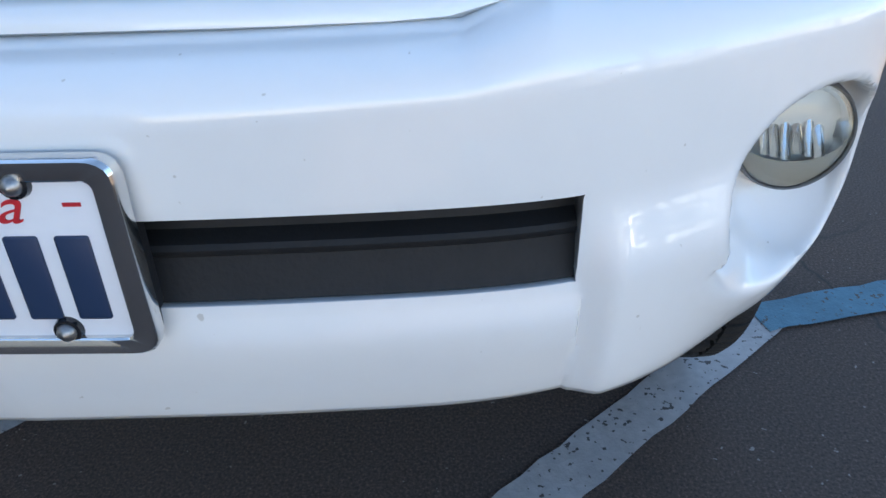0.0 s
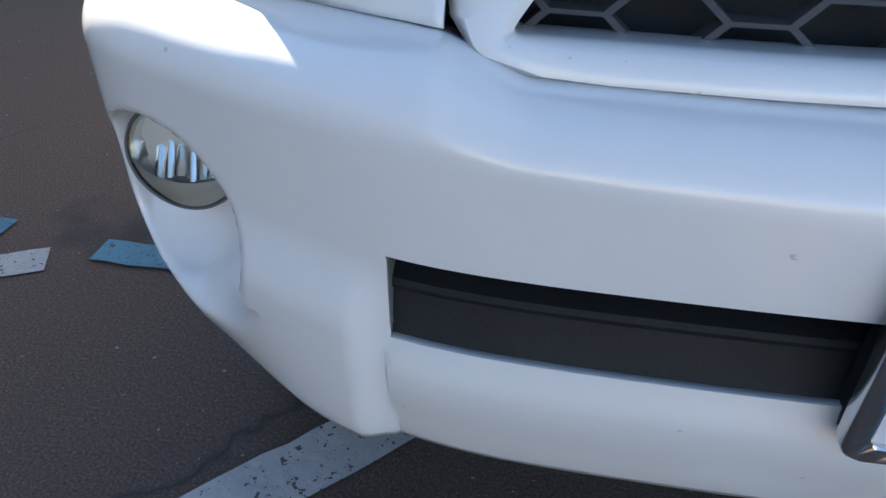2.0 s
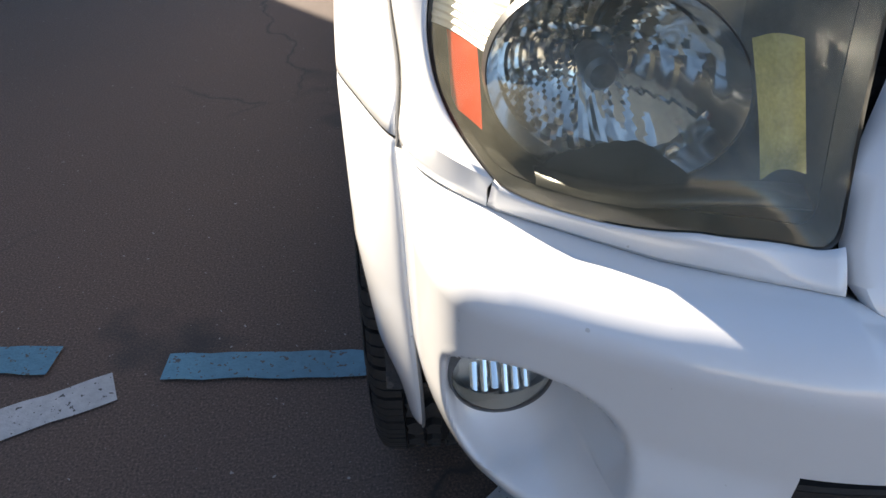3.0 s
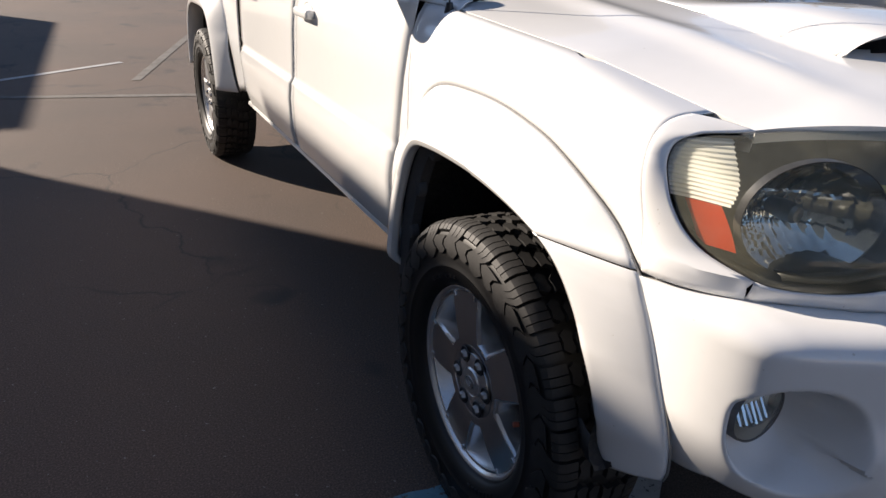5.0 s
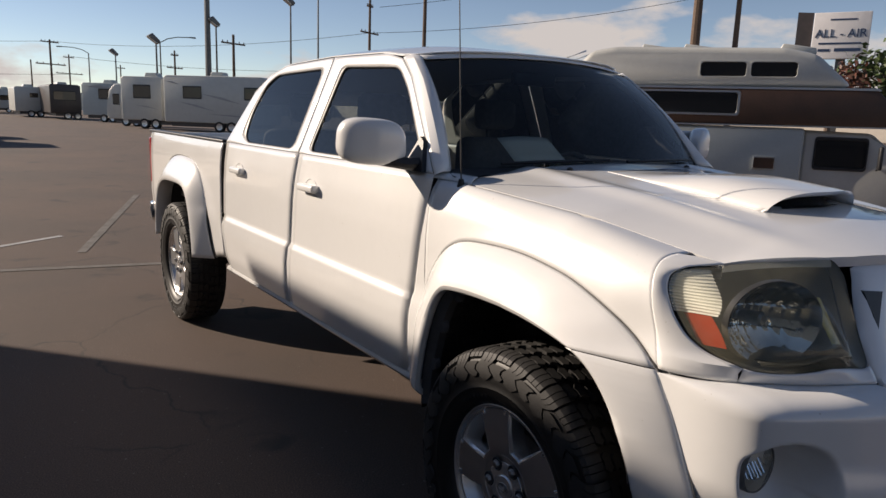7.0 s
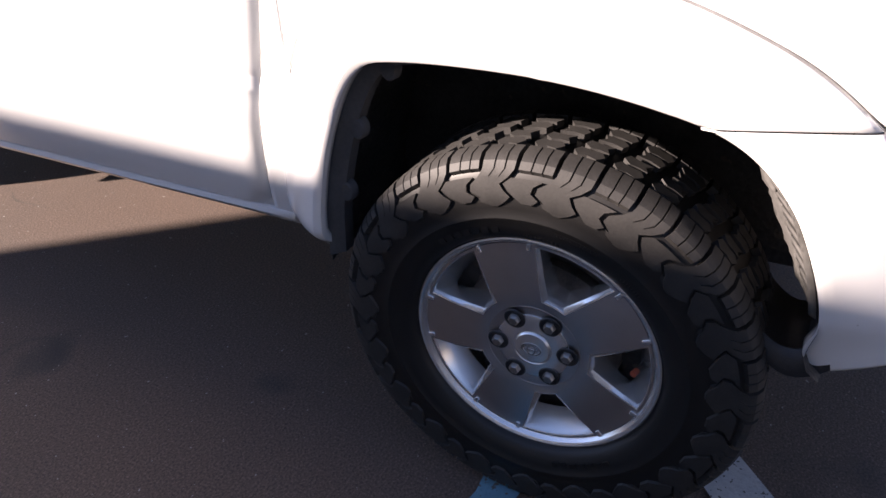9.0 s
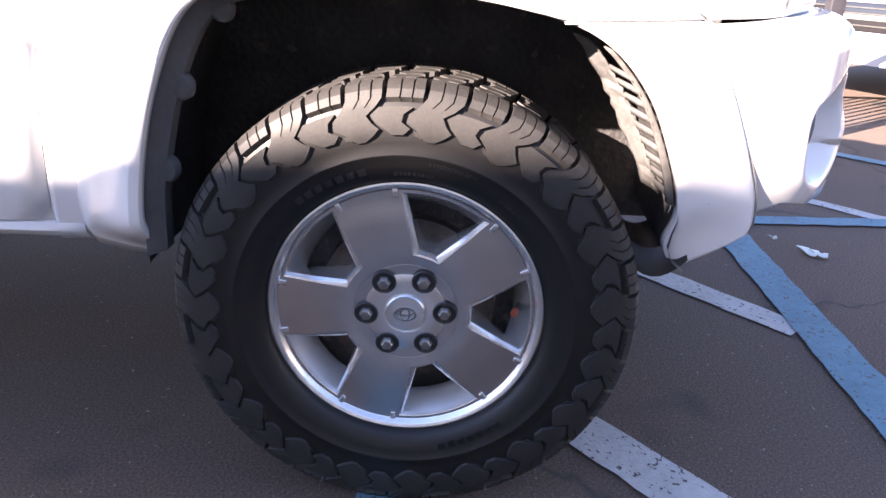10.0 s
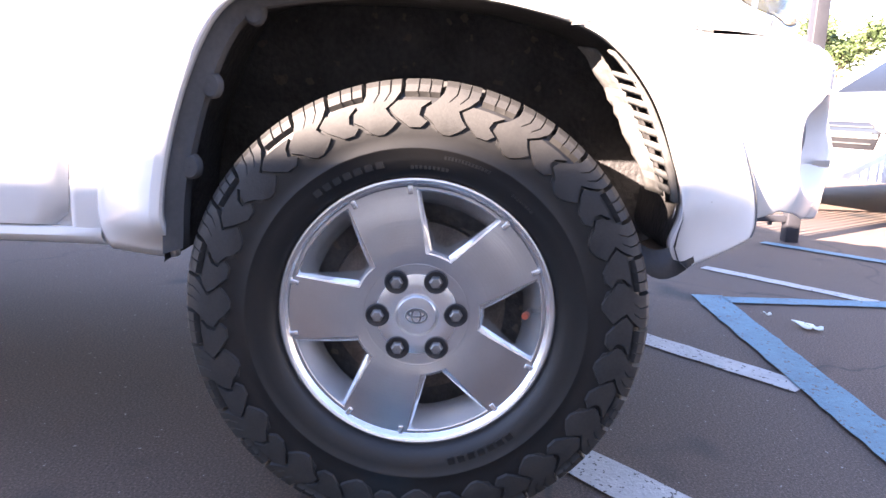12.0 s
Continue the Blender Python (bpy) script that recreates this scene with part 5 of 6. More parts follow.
def wheel(s, y):
    w = part("wheel", rim_face(s), ALLOY, truck, "five-spoke machined alloy wheel with an all-terrain tyre")
    w.location = (s * 0.776, y, WHEEL_R)
    part("rim", rim_windows(s), ALLOY_BRIGHT, w, "bright silver rim lip", sharp=30)
    part("tyre", tyre_mesh(s), RUBBER, w, "black all-terrain tyre", sharp=50)
    part("tread", tread_mesh(s), TREAD, w, "chunky dusty tread blocks", sharp=25)
    bm = bmesh.new()
    spin(bm, [(s * 0.0965, 0.0005), (s * 0.0965, 0.022), (s * 0.0955, 0.0335), (s * 0.0925, 0.0365), (s * 0.0905, 0.0375), (s * 0.0925, 0.0395), (s * 0.0925, 0.052), (s * 0.0915, 0.066), (s * 0.0890, 0.0735), (s * 0.084, 0.0745)], (0, 0, 0), 0, 60)
    part("centre_cap", bm, ALLOY_BRIGHT, w, "bright silver hub disc and cap")
    bm = bmesh.new()
    for ea, eb, dy, dz in ((0.019, 0.013, 0, 0), (0.008, 0.0125, 0, 0), (0.015, 0.006, 0, 0.004)):
        rows = []
        for k in range(28):
            q = 2 * math.pi * k / 28
            u = Vector((0, math.cos(q) * ea + dy, math.sin(q) * eb + dz))
            o = Vector((0, math.cos(q), math.sin(q)))
            rows.append([Vector((s * (0.0972 + 0.0014 * math.sin(b)), 0, 0)) + u + o * 0.0016 * math.cos(b) for b in (2 * math.pi * j / 6 for j in range(6))])
        grid(rows + [rows[0]], wrap=True, bm=bm)
    part("cap_emblem", bm, STEEL, w)
    for k in range(6):
        a = radians(60 * k + 2)
        c = (s * 0.0, -0.0698 * math.cos(a), 0.0698 * math.sin(a))
        bm = bmesh.new()
        spin(bm, [(s * 0.0925, 0.0215), (s * 0.0945, 0.0195), (s * 0.0935, 0.0180), (s * 0.0930, 0.0005)], c, 0, 24)
        part("nut_pocket", bm, BLACK, w)
        bm = bmesh.new()
        spin(bm, [(s * 0.0925, 0.0130), (s * 0.0945, 0.0120), (s * 0.1010, 0.0110), (s * 0.1035, 0.0085), (s * 0.1040, 0.0005)], c, 0, 6)
        part("lug_nut", bm, STEEL, w)
    for k, a in enumerate(WINDOW_A):
        for e in (-0.405, 0.405):
            bm = bmesh.new()
            q = a + e
            box(bm, (min(s * 0.086, s * 0.0915), -0.0045, -0.0075), (max(s * 0.086, s * 0.0915), 0.0045, 0.0075), 0.0015)
            bmesh.ops.transform(bm, matrix=Matrix.Translation((0, -0.2235 * math.cos(q), 0.2235 * math.sin(q))) @ Matrix.Rotation(-q + math.pi / 2, 4, "X"), verts=bm.verts)
            part("rim_notch", bm, ALLOY_BRIGHT, w)
    bm = bmesh.new()
    tube(bm, [(s * 0.05, -0.205, 0.004), (s * 0.078, -0.196, 0.004)], 0.005, 8)
    stem = part("valve_stem", bm, BLACK, w)
    bm = bmesh.new()
    tube(bm, [(s * 0.077, -0.1965, 0.004), (s * 0.090, -0.192, 0.004)], 0.0062, 10)
    part("valve_cap", bm, VALVE_RED, stem, "dull red valve cap")
    bm = bmesh.new()
    spin(bm, [(s * 0.015, 0.05), (s * 0.035, 0.06), (s * 0.037, 0.160), (s * 0.015, 0.162)], (0, 0, 0), 0, 48)
    part("brake_disc", bm, material("rusty_disc", (0.09, 0.075, 0.065), 0.6, 0.7, vary=0.4, scale=30), w, "rust-tinged brake disc")
    bm = bmesh.new()
    spin(bm, [(s * 0.012, 0.214), (s * 0.010, 0.02)], (0, 0, 0), 0, 40)
    part("backing_plate", bm, LINER, w)
    # raised marks on the sidewall that cannot be read
    bm = bmesh.new()
    rng = random.Random(7)
    for base, r0, h, cnt, wdt in ((radians(104), 0.268, 0.018, 7, 0.013), (radians(66), 0.282, 0.006, 14, 0.004), (radians(80), 0.262, 0.007, 9, 0.005), (radians(46), 0.270, 0.006, 8, 0.004), (radians(285), 0.268, 0.018, 7, 0.013)):
        for i in range(cnt):
            a = base + i * (wdt * 1.45) / r0
            e = wdt / r0 / 2
            for da, db in ((-e, e),):
                d = table(r0 + h / 2, (0.249, 0.265, 0.280, 0.2945), (0.103, 0.1185, 0.124, 0.1265))
                ring = [(a + da, d, r0), (a + db, d, r0), (a + db, d, r0 + h), (a + da, d, r0 + h)]
                low = [bm.verts.new((s * (x - 0.003), -r * math.cos(q), r * math.sin(q))) for q, x, r in ring]
                top = [bm.verts.new((s * (x + 0.0009), -r * math.cos(q), r * math.sin(q))) for q, x, r in ring]
                bm.faces.new(top)
                for m in range(4):
                    bm.faces.new((low[m], low[(m + 1) % 4], top[(m + 1) % 4], top[m]))
    part("sidewall_relief", bm, RUBBER, w)["kind"] = "stuff"
    return w


for s in (-1, 1):
    for y in (AXLE_F, AXLE_R):
        wheel(s, y)

# ---- front number plate ----
plate = part("number_plate", box(bmesh.new(), (-0.152, -0.004, -0.076), (0.152, -0.002, 0.076), 0.0008), PLATE_WHITE, None)
tagged(plate, "white number plate in a chrome frame on the front bumper", "number plate")
plate.matrix_world = pose(0.0, 0.0, 0.750, -3, 0, 0)
outer = rounded([(0.157, 0.081), (-0.157, 0.081), (-0.157, -0.081), (0.157, -0.081)], 0.018)
inner = rounded([(0.139, 0.064), (-0.139, 0.064), (-0.139, -0.066), (0.139, -0.066)], 0.008)
angs = sorted(set([math.atan2(q[1], q[0]) for q in outer + inner]))
rows = []
for t, d in ((0, 0.0), (0, -0.006), (0.12, -0.0075), (0.88, -0.0085), (1.0, -0.005), (1.0, 0.006)):
    rows.append([(poly_at(inner, (0, 0), a)[0] * (1 - t) + poly_at(outer, (0, 0), a)[0] * t, d - 0.002, poly_at(inner, (0, 0), a)[1] * (1 - t) + poly_at(outer, (0, 0), a)[1] * t) for a in angs])
part("plate_frame", grid(rows, wrap=True), CHROME, plate, "polished chrome plate frame")
bm = bmesh.new()
box(bm, (-0.150, 0.0, -0.072), (0.150, 0.028, 0.072))
part("plate_bracket", bm, BLACK, plate)
for x, z in ((-0.090, 0.062), (0.085, 0.062), (-0.088, -0.060), (0.088, -0.060)):
    bm = bmesh.new()
    spin(bm, [(-0.0155, 0.0005), (-0.0145, 0.004), (-0.012, 0.0065), (-0.009, 0.0075), (-0.004, 0.0085)], (x, 0, z), 1, 18)
    part("screw", bm, STEEL, plate)
    bm = bmesh.new()
    spin(bm, [(-0.009, 0.0078), (-0.0085, 0.0105), (-0.004, 0.0115)], (x, 0, z), 1, 18)
    part("washer", bm, GLOSSBLACK, plate)
cu = bpy.data.curves.new("state_name", "FONT")
cu.body, cu.size, cu.shear, cu.extrude, cu.align_x, cu.align_y = "California", 0.040, 0.40, 0.0006, "CENTER", "CENTER"
dg = new("state_name", cu)
dg.parent = plate
cu.materials.append(PLATE_RED)
dg.matrix_local = pose(-0.006, -0.0048, 0.044, 90, 0, 0) @ Matrix.Diagonal((1.12, 1.0, 1.0, 1.0))
for k, x in enumerate(np.linspace(-0.112, 0.112, 7)):
    bm = bmesh.new()
    box(bm, (x - 0.0125, -0.0058, -0.050), (x + 0.0125, -0.0035, 0.021), 0.002)
    part("character_bar", bm, PLATE_BLUE, plate)
bm = bmesh.new()
box(bm, (0.113, -0.0048, 0.044), (0.126, -0.0035, 0.047))
part("sticker_bar", bm, PLATE_RED, plate)

# ---- ground ----
def asphalt():
    m = bpy.data.materials.new("asphalt")
    m.use_nodes = True
    n, l = m.node_tree.nodes, m.node_tree.links
    b = n["Principled BSDF"]
    b.inputs["Roughness"].default_value = 0.88
    co = n.new("ShaderNodeTexCoord").outputs["Object"]

    def noise_at(scale, detail=5, rough=0.55):
        t = n.new("ShaderNodeTexNoise")
        t.inputs["Scale"].default_value, t.inputs["Detail"].default_value, t.inputs["Roughness"].default_value = scale, detail, rough
        l.new(co, t.inputs["Vector"])
        return t.outputs[0]

    def ramp(src, stops):
        r = n.new("ShaderNodeValToRGB")
        e = r.color_ramp.elements
        while len(e) < len(stops):
            e.new(0.5)
        for k, (p, c) in enumerate(stops):
            e[k].position, e[k].color = p, (*c, 1)
        l.new(src, r.inputs[0])
        return r.outputs[0]

    def mix(fac, a, c, mode="MIX"):
        x = n.new("ShaderNodeMix")
        x.data_type, x.blend_type = "RGBA", mode
        if isinstance(fac, float):
            x.inputs[0].default_value = fac
        else:
            l.new(fac, x.inputs[0])
        l.new(a, x.inputs[6])
        if isinstance(c, tuple):
            x.inputs[7].default_value = (*c, 1)
        else:
            l.new(c, x.inputs[7])
        return x.outputs[2]
    big = ramp(noise_at(0.35), [(0.30, (0.078, 0.061, 0.053)), (0.70, (0.130, 0.086, 0.068))])
    grit = ramp(noise_at(170, 3, 0.7), [(0.30, (0.35, 0.34, 0.33)), (0.55, (0.95, 0.93, 0.90)), (0.74, (1.9, 1.8, 1.7))])
    col = mix(1.0, big, grit, "MULTIPLY")
    oil = ramp(noise_at(1.6, 3), [(0.62, (0, 0, 0)), (0.72, (1, 1, 1))])
    col = mix(oil, col, (0.030, 0.028, 0.028))
    pale = ramp(noise_at(55, 2), [(0.715, (0, 0, 0)), (0.735, (1, 1, 1))])
    col = mix(pale, col, (0.25, 0.23, 0.21))
    # cracks: edges of warped cells
    w = n.new("ShaderNodeTexNoise")
    w.inputs["Scale"].default_value, w.inputs["Detail"].default_value = 2.2, 6
    l.new(co, w.inputs["Vector"])
    ad = n.new("ShaderNodeVectorMath")
    ad.operation = "MULTIPLY_ADD"
    ad.inputs[1].default_value = (0.55, 0.55, 0)
    l.new(w.outputs["Color"], ad.inputs[0]), l.new(co, ad.inputs[2])
    v = n.new("ShaderNodeTexVoronoi")
    v.feature = "DISTANCE_TO_EDGE"
    v.inputs["Scale"].default_value = 0.55
    l.new(ad.outputs[0], v.inputs["Vector"])
    crack = ramp(v.outputs["Distance"], [(0.0, (1, 1, 1)), (0.006, (0, 0, 0))])
    gate = ramp(noise_at(0.8, 2), [(0.47, (0, 0, 0)), (0.55, (1, 1, 1))])
    crack = mix(1.0, crack, gate, "MULTIPLY")
    col = mix(crack, col, (0.038, 0.033, 0.030))
    l.new(col, b.inputs["Base Color"])
    bp = n.new("ShaderNodeBump")
    bp.inputs["Strength"].default_value, bp.inputs["Distance"].default_value = 0.35, 0.006
    l.new(noise_at(140, 4, 0.7), bp.inputs["Height"]), l.new(bp.outputs[0], b.inputs["Normal"])
    return m


def road_paint(name, color):
    """Worn road paint: broken through to the dark stone in places."""
    return material(name, color, 0.75, color2=tuple(v * 0.72 for v in color), scale=6, spots=0.635, spot_color=(0.08, 0.075, 0.07), spot_scale=75, bump=0.3, bump_scale=140)


ASPHALT = asphalt()
LINE_WHITE = road_paint("white_line_paint", (0.46, 0.46, 0.46))
LINE_BLUE = road_paint("blue_line_paint", (0.085, 0.23, 0.315))
LINE_FAINT = material("faded_line_paint", (0.17, 0.155, 0.14), 0.85, color2=(0.075, 0.068, 0.06), scale=5)
bm = bmesh.new()
grid([[(x, y, 0) for x in np.linspace(-500, 500, 11)] for y in np.linspace(-400, 800, 13)], bm=bm)
ground = part("ground", bm, ASPHALT)
tagged(ground, "worn dark asphalt of a parking lot with cracks", "ground", kind="structure")


def line(a, b, width, mat, label):
    """A painted stripe from a to b on the ground, with a slightly ragged edge."""
    a, b = Vector((*a, 0)), Vector((*b, 0))
    d = (b - a)
    side = Vector((-d.y, d.x, 0)).normalized() * width / 2
    n = max(4, int(d.length / 0.05))
    rng = random.Random(int((a.x + b.y) * 1000))
    rows = []
    for k in range(n + 1):
        p = a + d * k / n
        j = rng.uniform(-0.004, 0.004)
        up = 0.0042 if mat is not LINE_BLUE else 0.0070
        rows.append([p + side + side.normalized() * j + Vector((0, 0, up)), p - side + side.normalized() * rng.uniform(-0.004, 0.004) + Vector((0, 0, up))])
    ob = part("painted_line", grid(rows), mat)
    return tagged(ob, label, "road marking", "parking lot lines", "structure")


BORDER, AISLE, FADED = "blue painted border line on asphalt", "white diagonal aisle stripe on asphalt", "faded parking line on asphalt"
line((-0.66, -0.238), (0.88, -0.250), 0.130, LINE_BLUE, BORDER)
line((0.815, -0.31), (0.850, -1.75), 0.090, LINE_BLUE, BORDER)
line((-2.40, 1.120), (-1.705, 1.035), 0.095, LINE_BLUE, "worn " + BORDER)
line((-1.42, 0.985), (-0.5, 0.915), 0.088, LINE_BLUE, "worn " + BORDER)
line((1.055, 0.862), (2.6, 1.245), 0.10, LINE_BLUE, BORDER)
line((2.16, -1.02), (1.62, -1.58), 0.085, LINE_BLUE, BORDER)
line((-0.92, 0.238), (-0.23, 0.868), 0.125, LINE_WHITE, AISLE)
line((0.87, -0.965), (1.43, -0.425), 0.075, LINE_WHITE, AISLE)
line((-0.115, -0.19), (1.085, 0.885), 0.105, LINE_WHITE, AISLE)
line((-1.95, 0.765), (-1.53, 0.935), 0.100, LINE_WHITE, AISLE)
line((-4.2, 7.10), (-0.3, 6.30), 0.10, LINE_FAINT, FADED)
line((-2.6, 7.25), (-1.15, 8.28), 0.08, LINE_WHITE, "thin white parking line on asphalt")
line((-1.1, 7.2), (0.4, 12.0), 0.09, LINE_FAINT, FADED)

def slab(profile, depth0, depth1, bevel=0.0):
    """A closed (u, z) outline pushed from depth0 to depth1; u runs along x, depth along y."""
    bm = bmesh.new()
    a = [bm.verts.new((u, depth0, z)) for u, z in profile]
    b = [bm.verts.new((u, depth1, z)) for u, z in profile]
    bm.faces.new(a), bm.faces.new(b)
    n = len(profile)
    for i in range(n):
        bm.faces.new((a[i], a[(i + 1) % n], b[(i + 1) % n], b[i]))
    if bevel:
        bmesh.ops.bevel(bm, geom=list(bm.edges), offset=bevel, segments=3, affect="EDGES", profile=0.5)
    return bm


# ---- unseen plain blocks, added beside the lot to throw the shade ----
STUCCO = material("stucco", (0.42, 0.38, 0.33), 0.9, vary=0.06, scale=2, bump=0.4, bump_scale=40)
# end outline cut so that its shadow follows the kinked shade edge
west = slab([(-16.0, 0), (12.05, 0), (10.151, 2.104), (9.67, 2.674), (9.67, 3.017), (10.038, 4.5), (-16.0, 4.5)], -14.0, -6.032, 0.03)
bmesh.ops.transform(west, matrix=Matrix(((0, 1, 0, 0), (1, 0, 0, 0), (0, 0, 1, 0), (0, 0, 0, 1))), verts=west.verts)
tagged(part("shade_block_1", west, STUCCO), "unseen plain tan block added to cast shade, with a stepped end", "wall", kind="structure")
far_shade_block = slab([(-15.0, 13.518), (-8.122, 13.518), (-7.882, 20.018), (-15.0, 20.018)], 0, 4.5, 0.03)
bmesh.ops.transform(far_shade_block, matrix=Matrix(((1, 0, 0, 0), (0, 0, 1, 0), (0, 1, 0, 0), (0, 0, 0, 1))), verts=far_shade_block.verts)
tagged(part("shade_block_2", far_shade_block, STUCCO), "unseen plain tan block added to cast shade farther along the lot", "wall", kind="structure")

# ---- motorhome parked beside the truck ----
RV_WHITE = material("rv_white", (0.50, 0.50, 0.465), 0.4, vary=0.05, scale=3, coat=0.3)
RV_BLUE = material("rv_pale_siding", (0.38, 0.42, 0.42), 0.45, vary=0.05, scale=4)
RV_BROWN = material("rv_brown", (0.075, 0.038, 0.022), 0.45, vary=0.15, scale=5)
RV_GREY = material("rv_grey", (0.33, 0.33, 0.33), 0.45, vary=0.1, scale=4)
RV_DARK = material("rv_dark", (0.045, 0.035, 0.033), 0.4, vary=0.2, scale=4)
DARK_GLASS = material("dark_window", (0.012, 0.013, 0.015), 0.06, ior=1.5)
ALUM = material("aluminium_trim", (0.6, 0.6, 0.6), 0.3, 1.0)


def framed_window(name, u0, u1, z0, z1, y, parent, glass=DARK_GLASS, frame_mat=ALUM, r=0.05):
    o = rounded([(u0, z0), (u1, z0), (u1, z1), (u0, z1)], r)
    pane = part(name, slab(o, y - 0.012, y + 0.02), glass, parent)
    c = ((u0 + u1) / 2, (z0 + z1) / 2)
    rows = []
    for f, d in ((0.94, -0.010), (0.96, -0.026), (1.03, -0.026), (1.05, 0.0)):
        rows.append([(c[0] + (p[0] - c[0]) * (1 + (f - 1) * 0.6), y + d, c[1] + (p[1] - c[1]) * (1 + (f - 1) * 2)) for p in o])
    part("window_frame", grid(rows, wrap=True), frame_mat, pane)
    return pane


def road_wheel(parent, x, y, r, wid, face=-1):
    """A plain road wheel whose axle lies along y."""
    bm = bmesh.new()
    spin(bm, [(-wid / 2, r * 0.6), (-wid / 2, r * 0.9), (-wid * 0.38, r), (wid * 0.38, r), (wid / 2, r * 0.9), (wid / 2, r * 0.6)], (x, y, r), 1, 28)
    ob = part("wheel", bm, RUBBER, parent)
    bm = bmesh.new()
    spin(bm, [(face * wid * 0.46, 0.001), (face * wid * 0.48, r * 0.25), (face * wid * 0.36, r * 0.35), (face * wid * 0.42, r * 0.6)], (x, y, r), 1, 20)
    part("hub", bm, ALUM, ob)
    return ob


def motorhome():
    root = tagged(new("motorhome"), "small old motorhome with brown band and white roof cap", "motorhome")
    root.matrix_world = Matrix.Translation((5.40, 7.25, 0)) @ Matrix.Rotation(math.atan2(-3.65, 2.5), 4, "Z")
    part("lower_body", slab([(0.0, 0.45), (3.25, 0.45), (3.25, 1.46), (0.0, 1.46)], 0, 2.1, 0.04), RV_BLUE, root)
    part("band", slab([(-0.02, 1.46), (4.44, 1.50), (4.40, 1.58), (4.02, 1.97), (-0.02, 1.97)], -0.03, 2.13, 0.03), RV_BROWN, root, "brown band with overcab nose")
    part("band_trim", slab([(-0.02, 1.955), (4.06, 1.955), (4.03, 1.985), (-0.02, 1.985)], -0.05, 2.15), ALUM, root)
    part("band_lower_trim", slab([(-0.02, 1.445), (4.44, 1.485), (4.44, 1.505), (-0.02, 1.465)], -0.045, 2.14), ALUM, root)
    part("roof_cap", slab([(0.12, 1.97), (0.16, 2.25), (0.35, 2.46), (0.7, 2.52), (2.9, 2.50), (3.3, 2.42), (3.75, 2.0)], 0.02, 2.08, 0.09), RV_WHITE, root, "white moulded roof cap")
    framed_window("side_window", 1.05, 2.40, 1.61, 1.92, -0.03, root)
    framed_window("cap_window", 1.86, 2.46, 2.11, 2.32, 0.03, root, frame_mat=RV_WHITE)
    framed_window("cap_window", 2.50, 3.08, 2.11, 2.32, 0.03, root, frame_mat=RV_WHITE)
    framed_window("hatch", 2.66, 2.92, 0.90, 1.06, 0.0, root, RV_BROWN, r=0.02)
    for u in (0.95, 1.55, 2.85):
        part("roof_vent", slab([(u, 2.48), (u + 0.5, 2.48), (u + 0.48, 2.56), (u + 0.06, 2.62)], 0.7, 1.2, 0.015), RV_WHITE, root)
    bm = bmesh.new()
    for y in (0.5, 1.0):
        tube(bm, [(-0.08, y, 0.6), (-0.08, y, 2.4), (0.2, y, 2.5)], 0.015, 6)
    for z in np.linspace(0.8, 2.2, 6):
        tube(bm, [(-0.08, 0.5, z), (-0.08, 1.0, z)], 0.012, 6)
    part("rear_ladder", bm, ALUM, root)
    cab = part("cab", slab([(3.25, 0.42), (5.7, 0.42), (5.75, 0.80), (5.55, 0.92), (4.55, 0.98), (4.05, 1.42), (3.25, 1.44)], 0.12, 1.98, 0.05), RV_WHITE, root)
    framed_window("cab_window", 3.40, 4.02, 0.94, 1.34, 0.12, root, frame_mat=BLACK)
    bm = bmesh.new()
    tube(bm, [(4.15, 0.12, 0.95), (4.17, -0.02, 0.98)], 0.012, 6)
    box(bm, (4.12, -0.12, 0.96), (4.17, -0.02, 1.26), 0.02)
    part("cab_mirror", bm, BLACK, root)
    for u in (0.9, 4.9):
        for y in (0.16, 1.94):
            road_wheel(root, u, y, 0.33, 0.2, -1 if y < 1 else 1)
    return root


motorhome()


# ---- row of travel trailers ----
def trailer(x, y, length, height, turn, body, label, windows=(), stripe=None, width=2.4, rounded_ends=False):
    root = tagged(new("travel_trailer"), label, "trailer", "row of parked trailers")
    root.matrix_world = Matrix.Translation((x, y, 0)) @ Matrix.Rotation(turn, 4, "Z")
    if rounded_ends:
        prof = [(0, 0.5), (length, 0.5), (length, 1.3), (length * 0.93, height * 0.85), (length * 0.75, height), (length * 0.25, height), (length * 0.07, height * 0.85), (0, 1.3)]
    else:
        prof = [(0, 0.55), (length, 0.55), (length, height - 0.1), (length - 0.25, height), (0.2, height), (0, height - 0.1)]
    part("body", slab(prof, 0, width, 0.06), body, root)
    for u0, u1, z0, z1 in windows:
        framed_window("window", u0, u1, z0, z1, 0.0, root, frame_mat=BLACK)
    if stripe:
        for k, (u0, z0, u1, z1, h) in enumerate(stripe):
            part("stripe", slab([(u0, z0), ((u0 + u1) / 2, (z0 + z1) / 2 + h), (u1, z1), ((u0 + u1) / 2, (z0 + z1) / 2 - h * 0.3)], -0.008, 0.004), RV_GREY, root)
    part("skirt", slab([(0.4, 0.3), (length - 0.4, 0.3), (length - 0.4, 0.56), (0.4, 0.56)], 0.15, width - 0.15), RV_DARK, root)
    for u in (length * 0.55, length * 0.55 + 0.8):
        road_wheel(root, u, 0.10, 0.34, 0.22)
    part("roof_unit", slab([(length * 0.4, height), (length * 0.4 + 0.9, height), (length * 0.4 + 0.8, height + 0.28), (length * 0.4 + 0.1, height + 0.28)], width * 0.35, width * 0.65, 0.03), RV_WHITE, root)
    return root


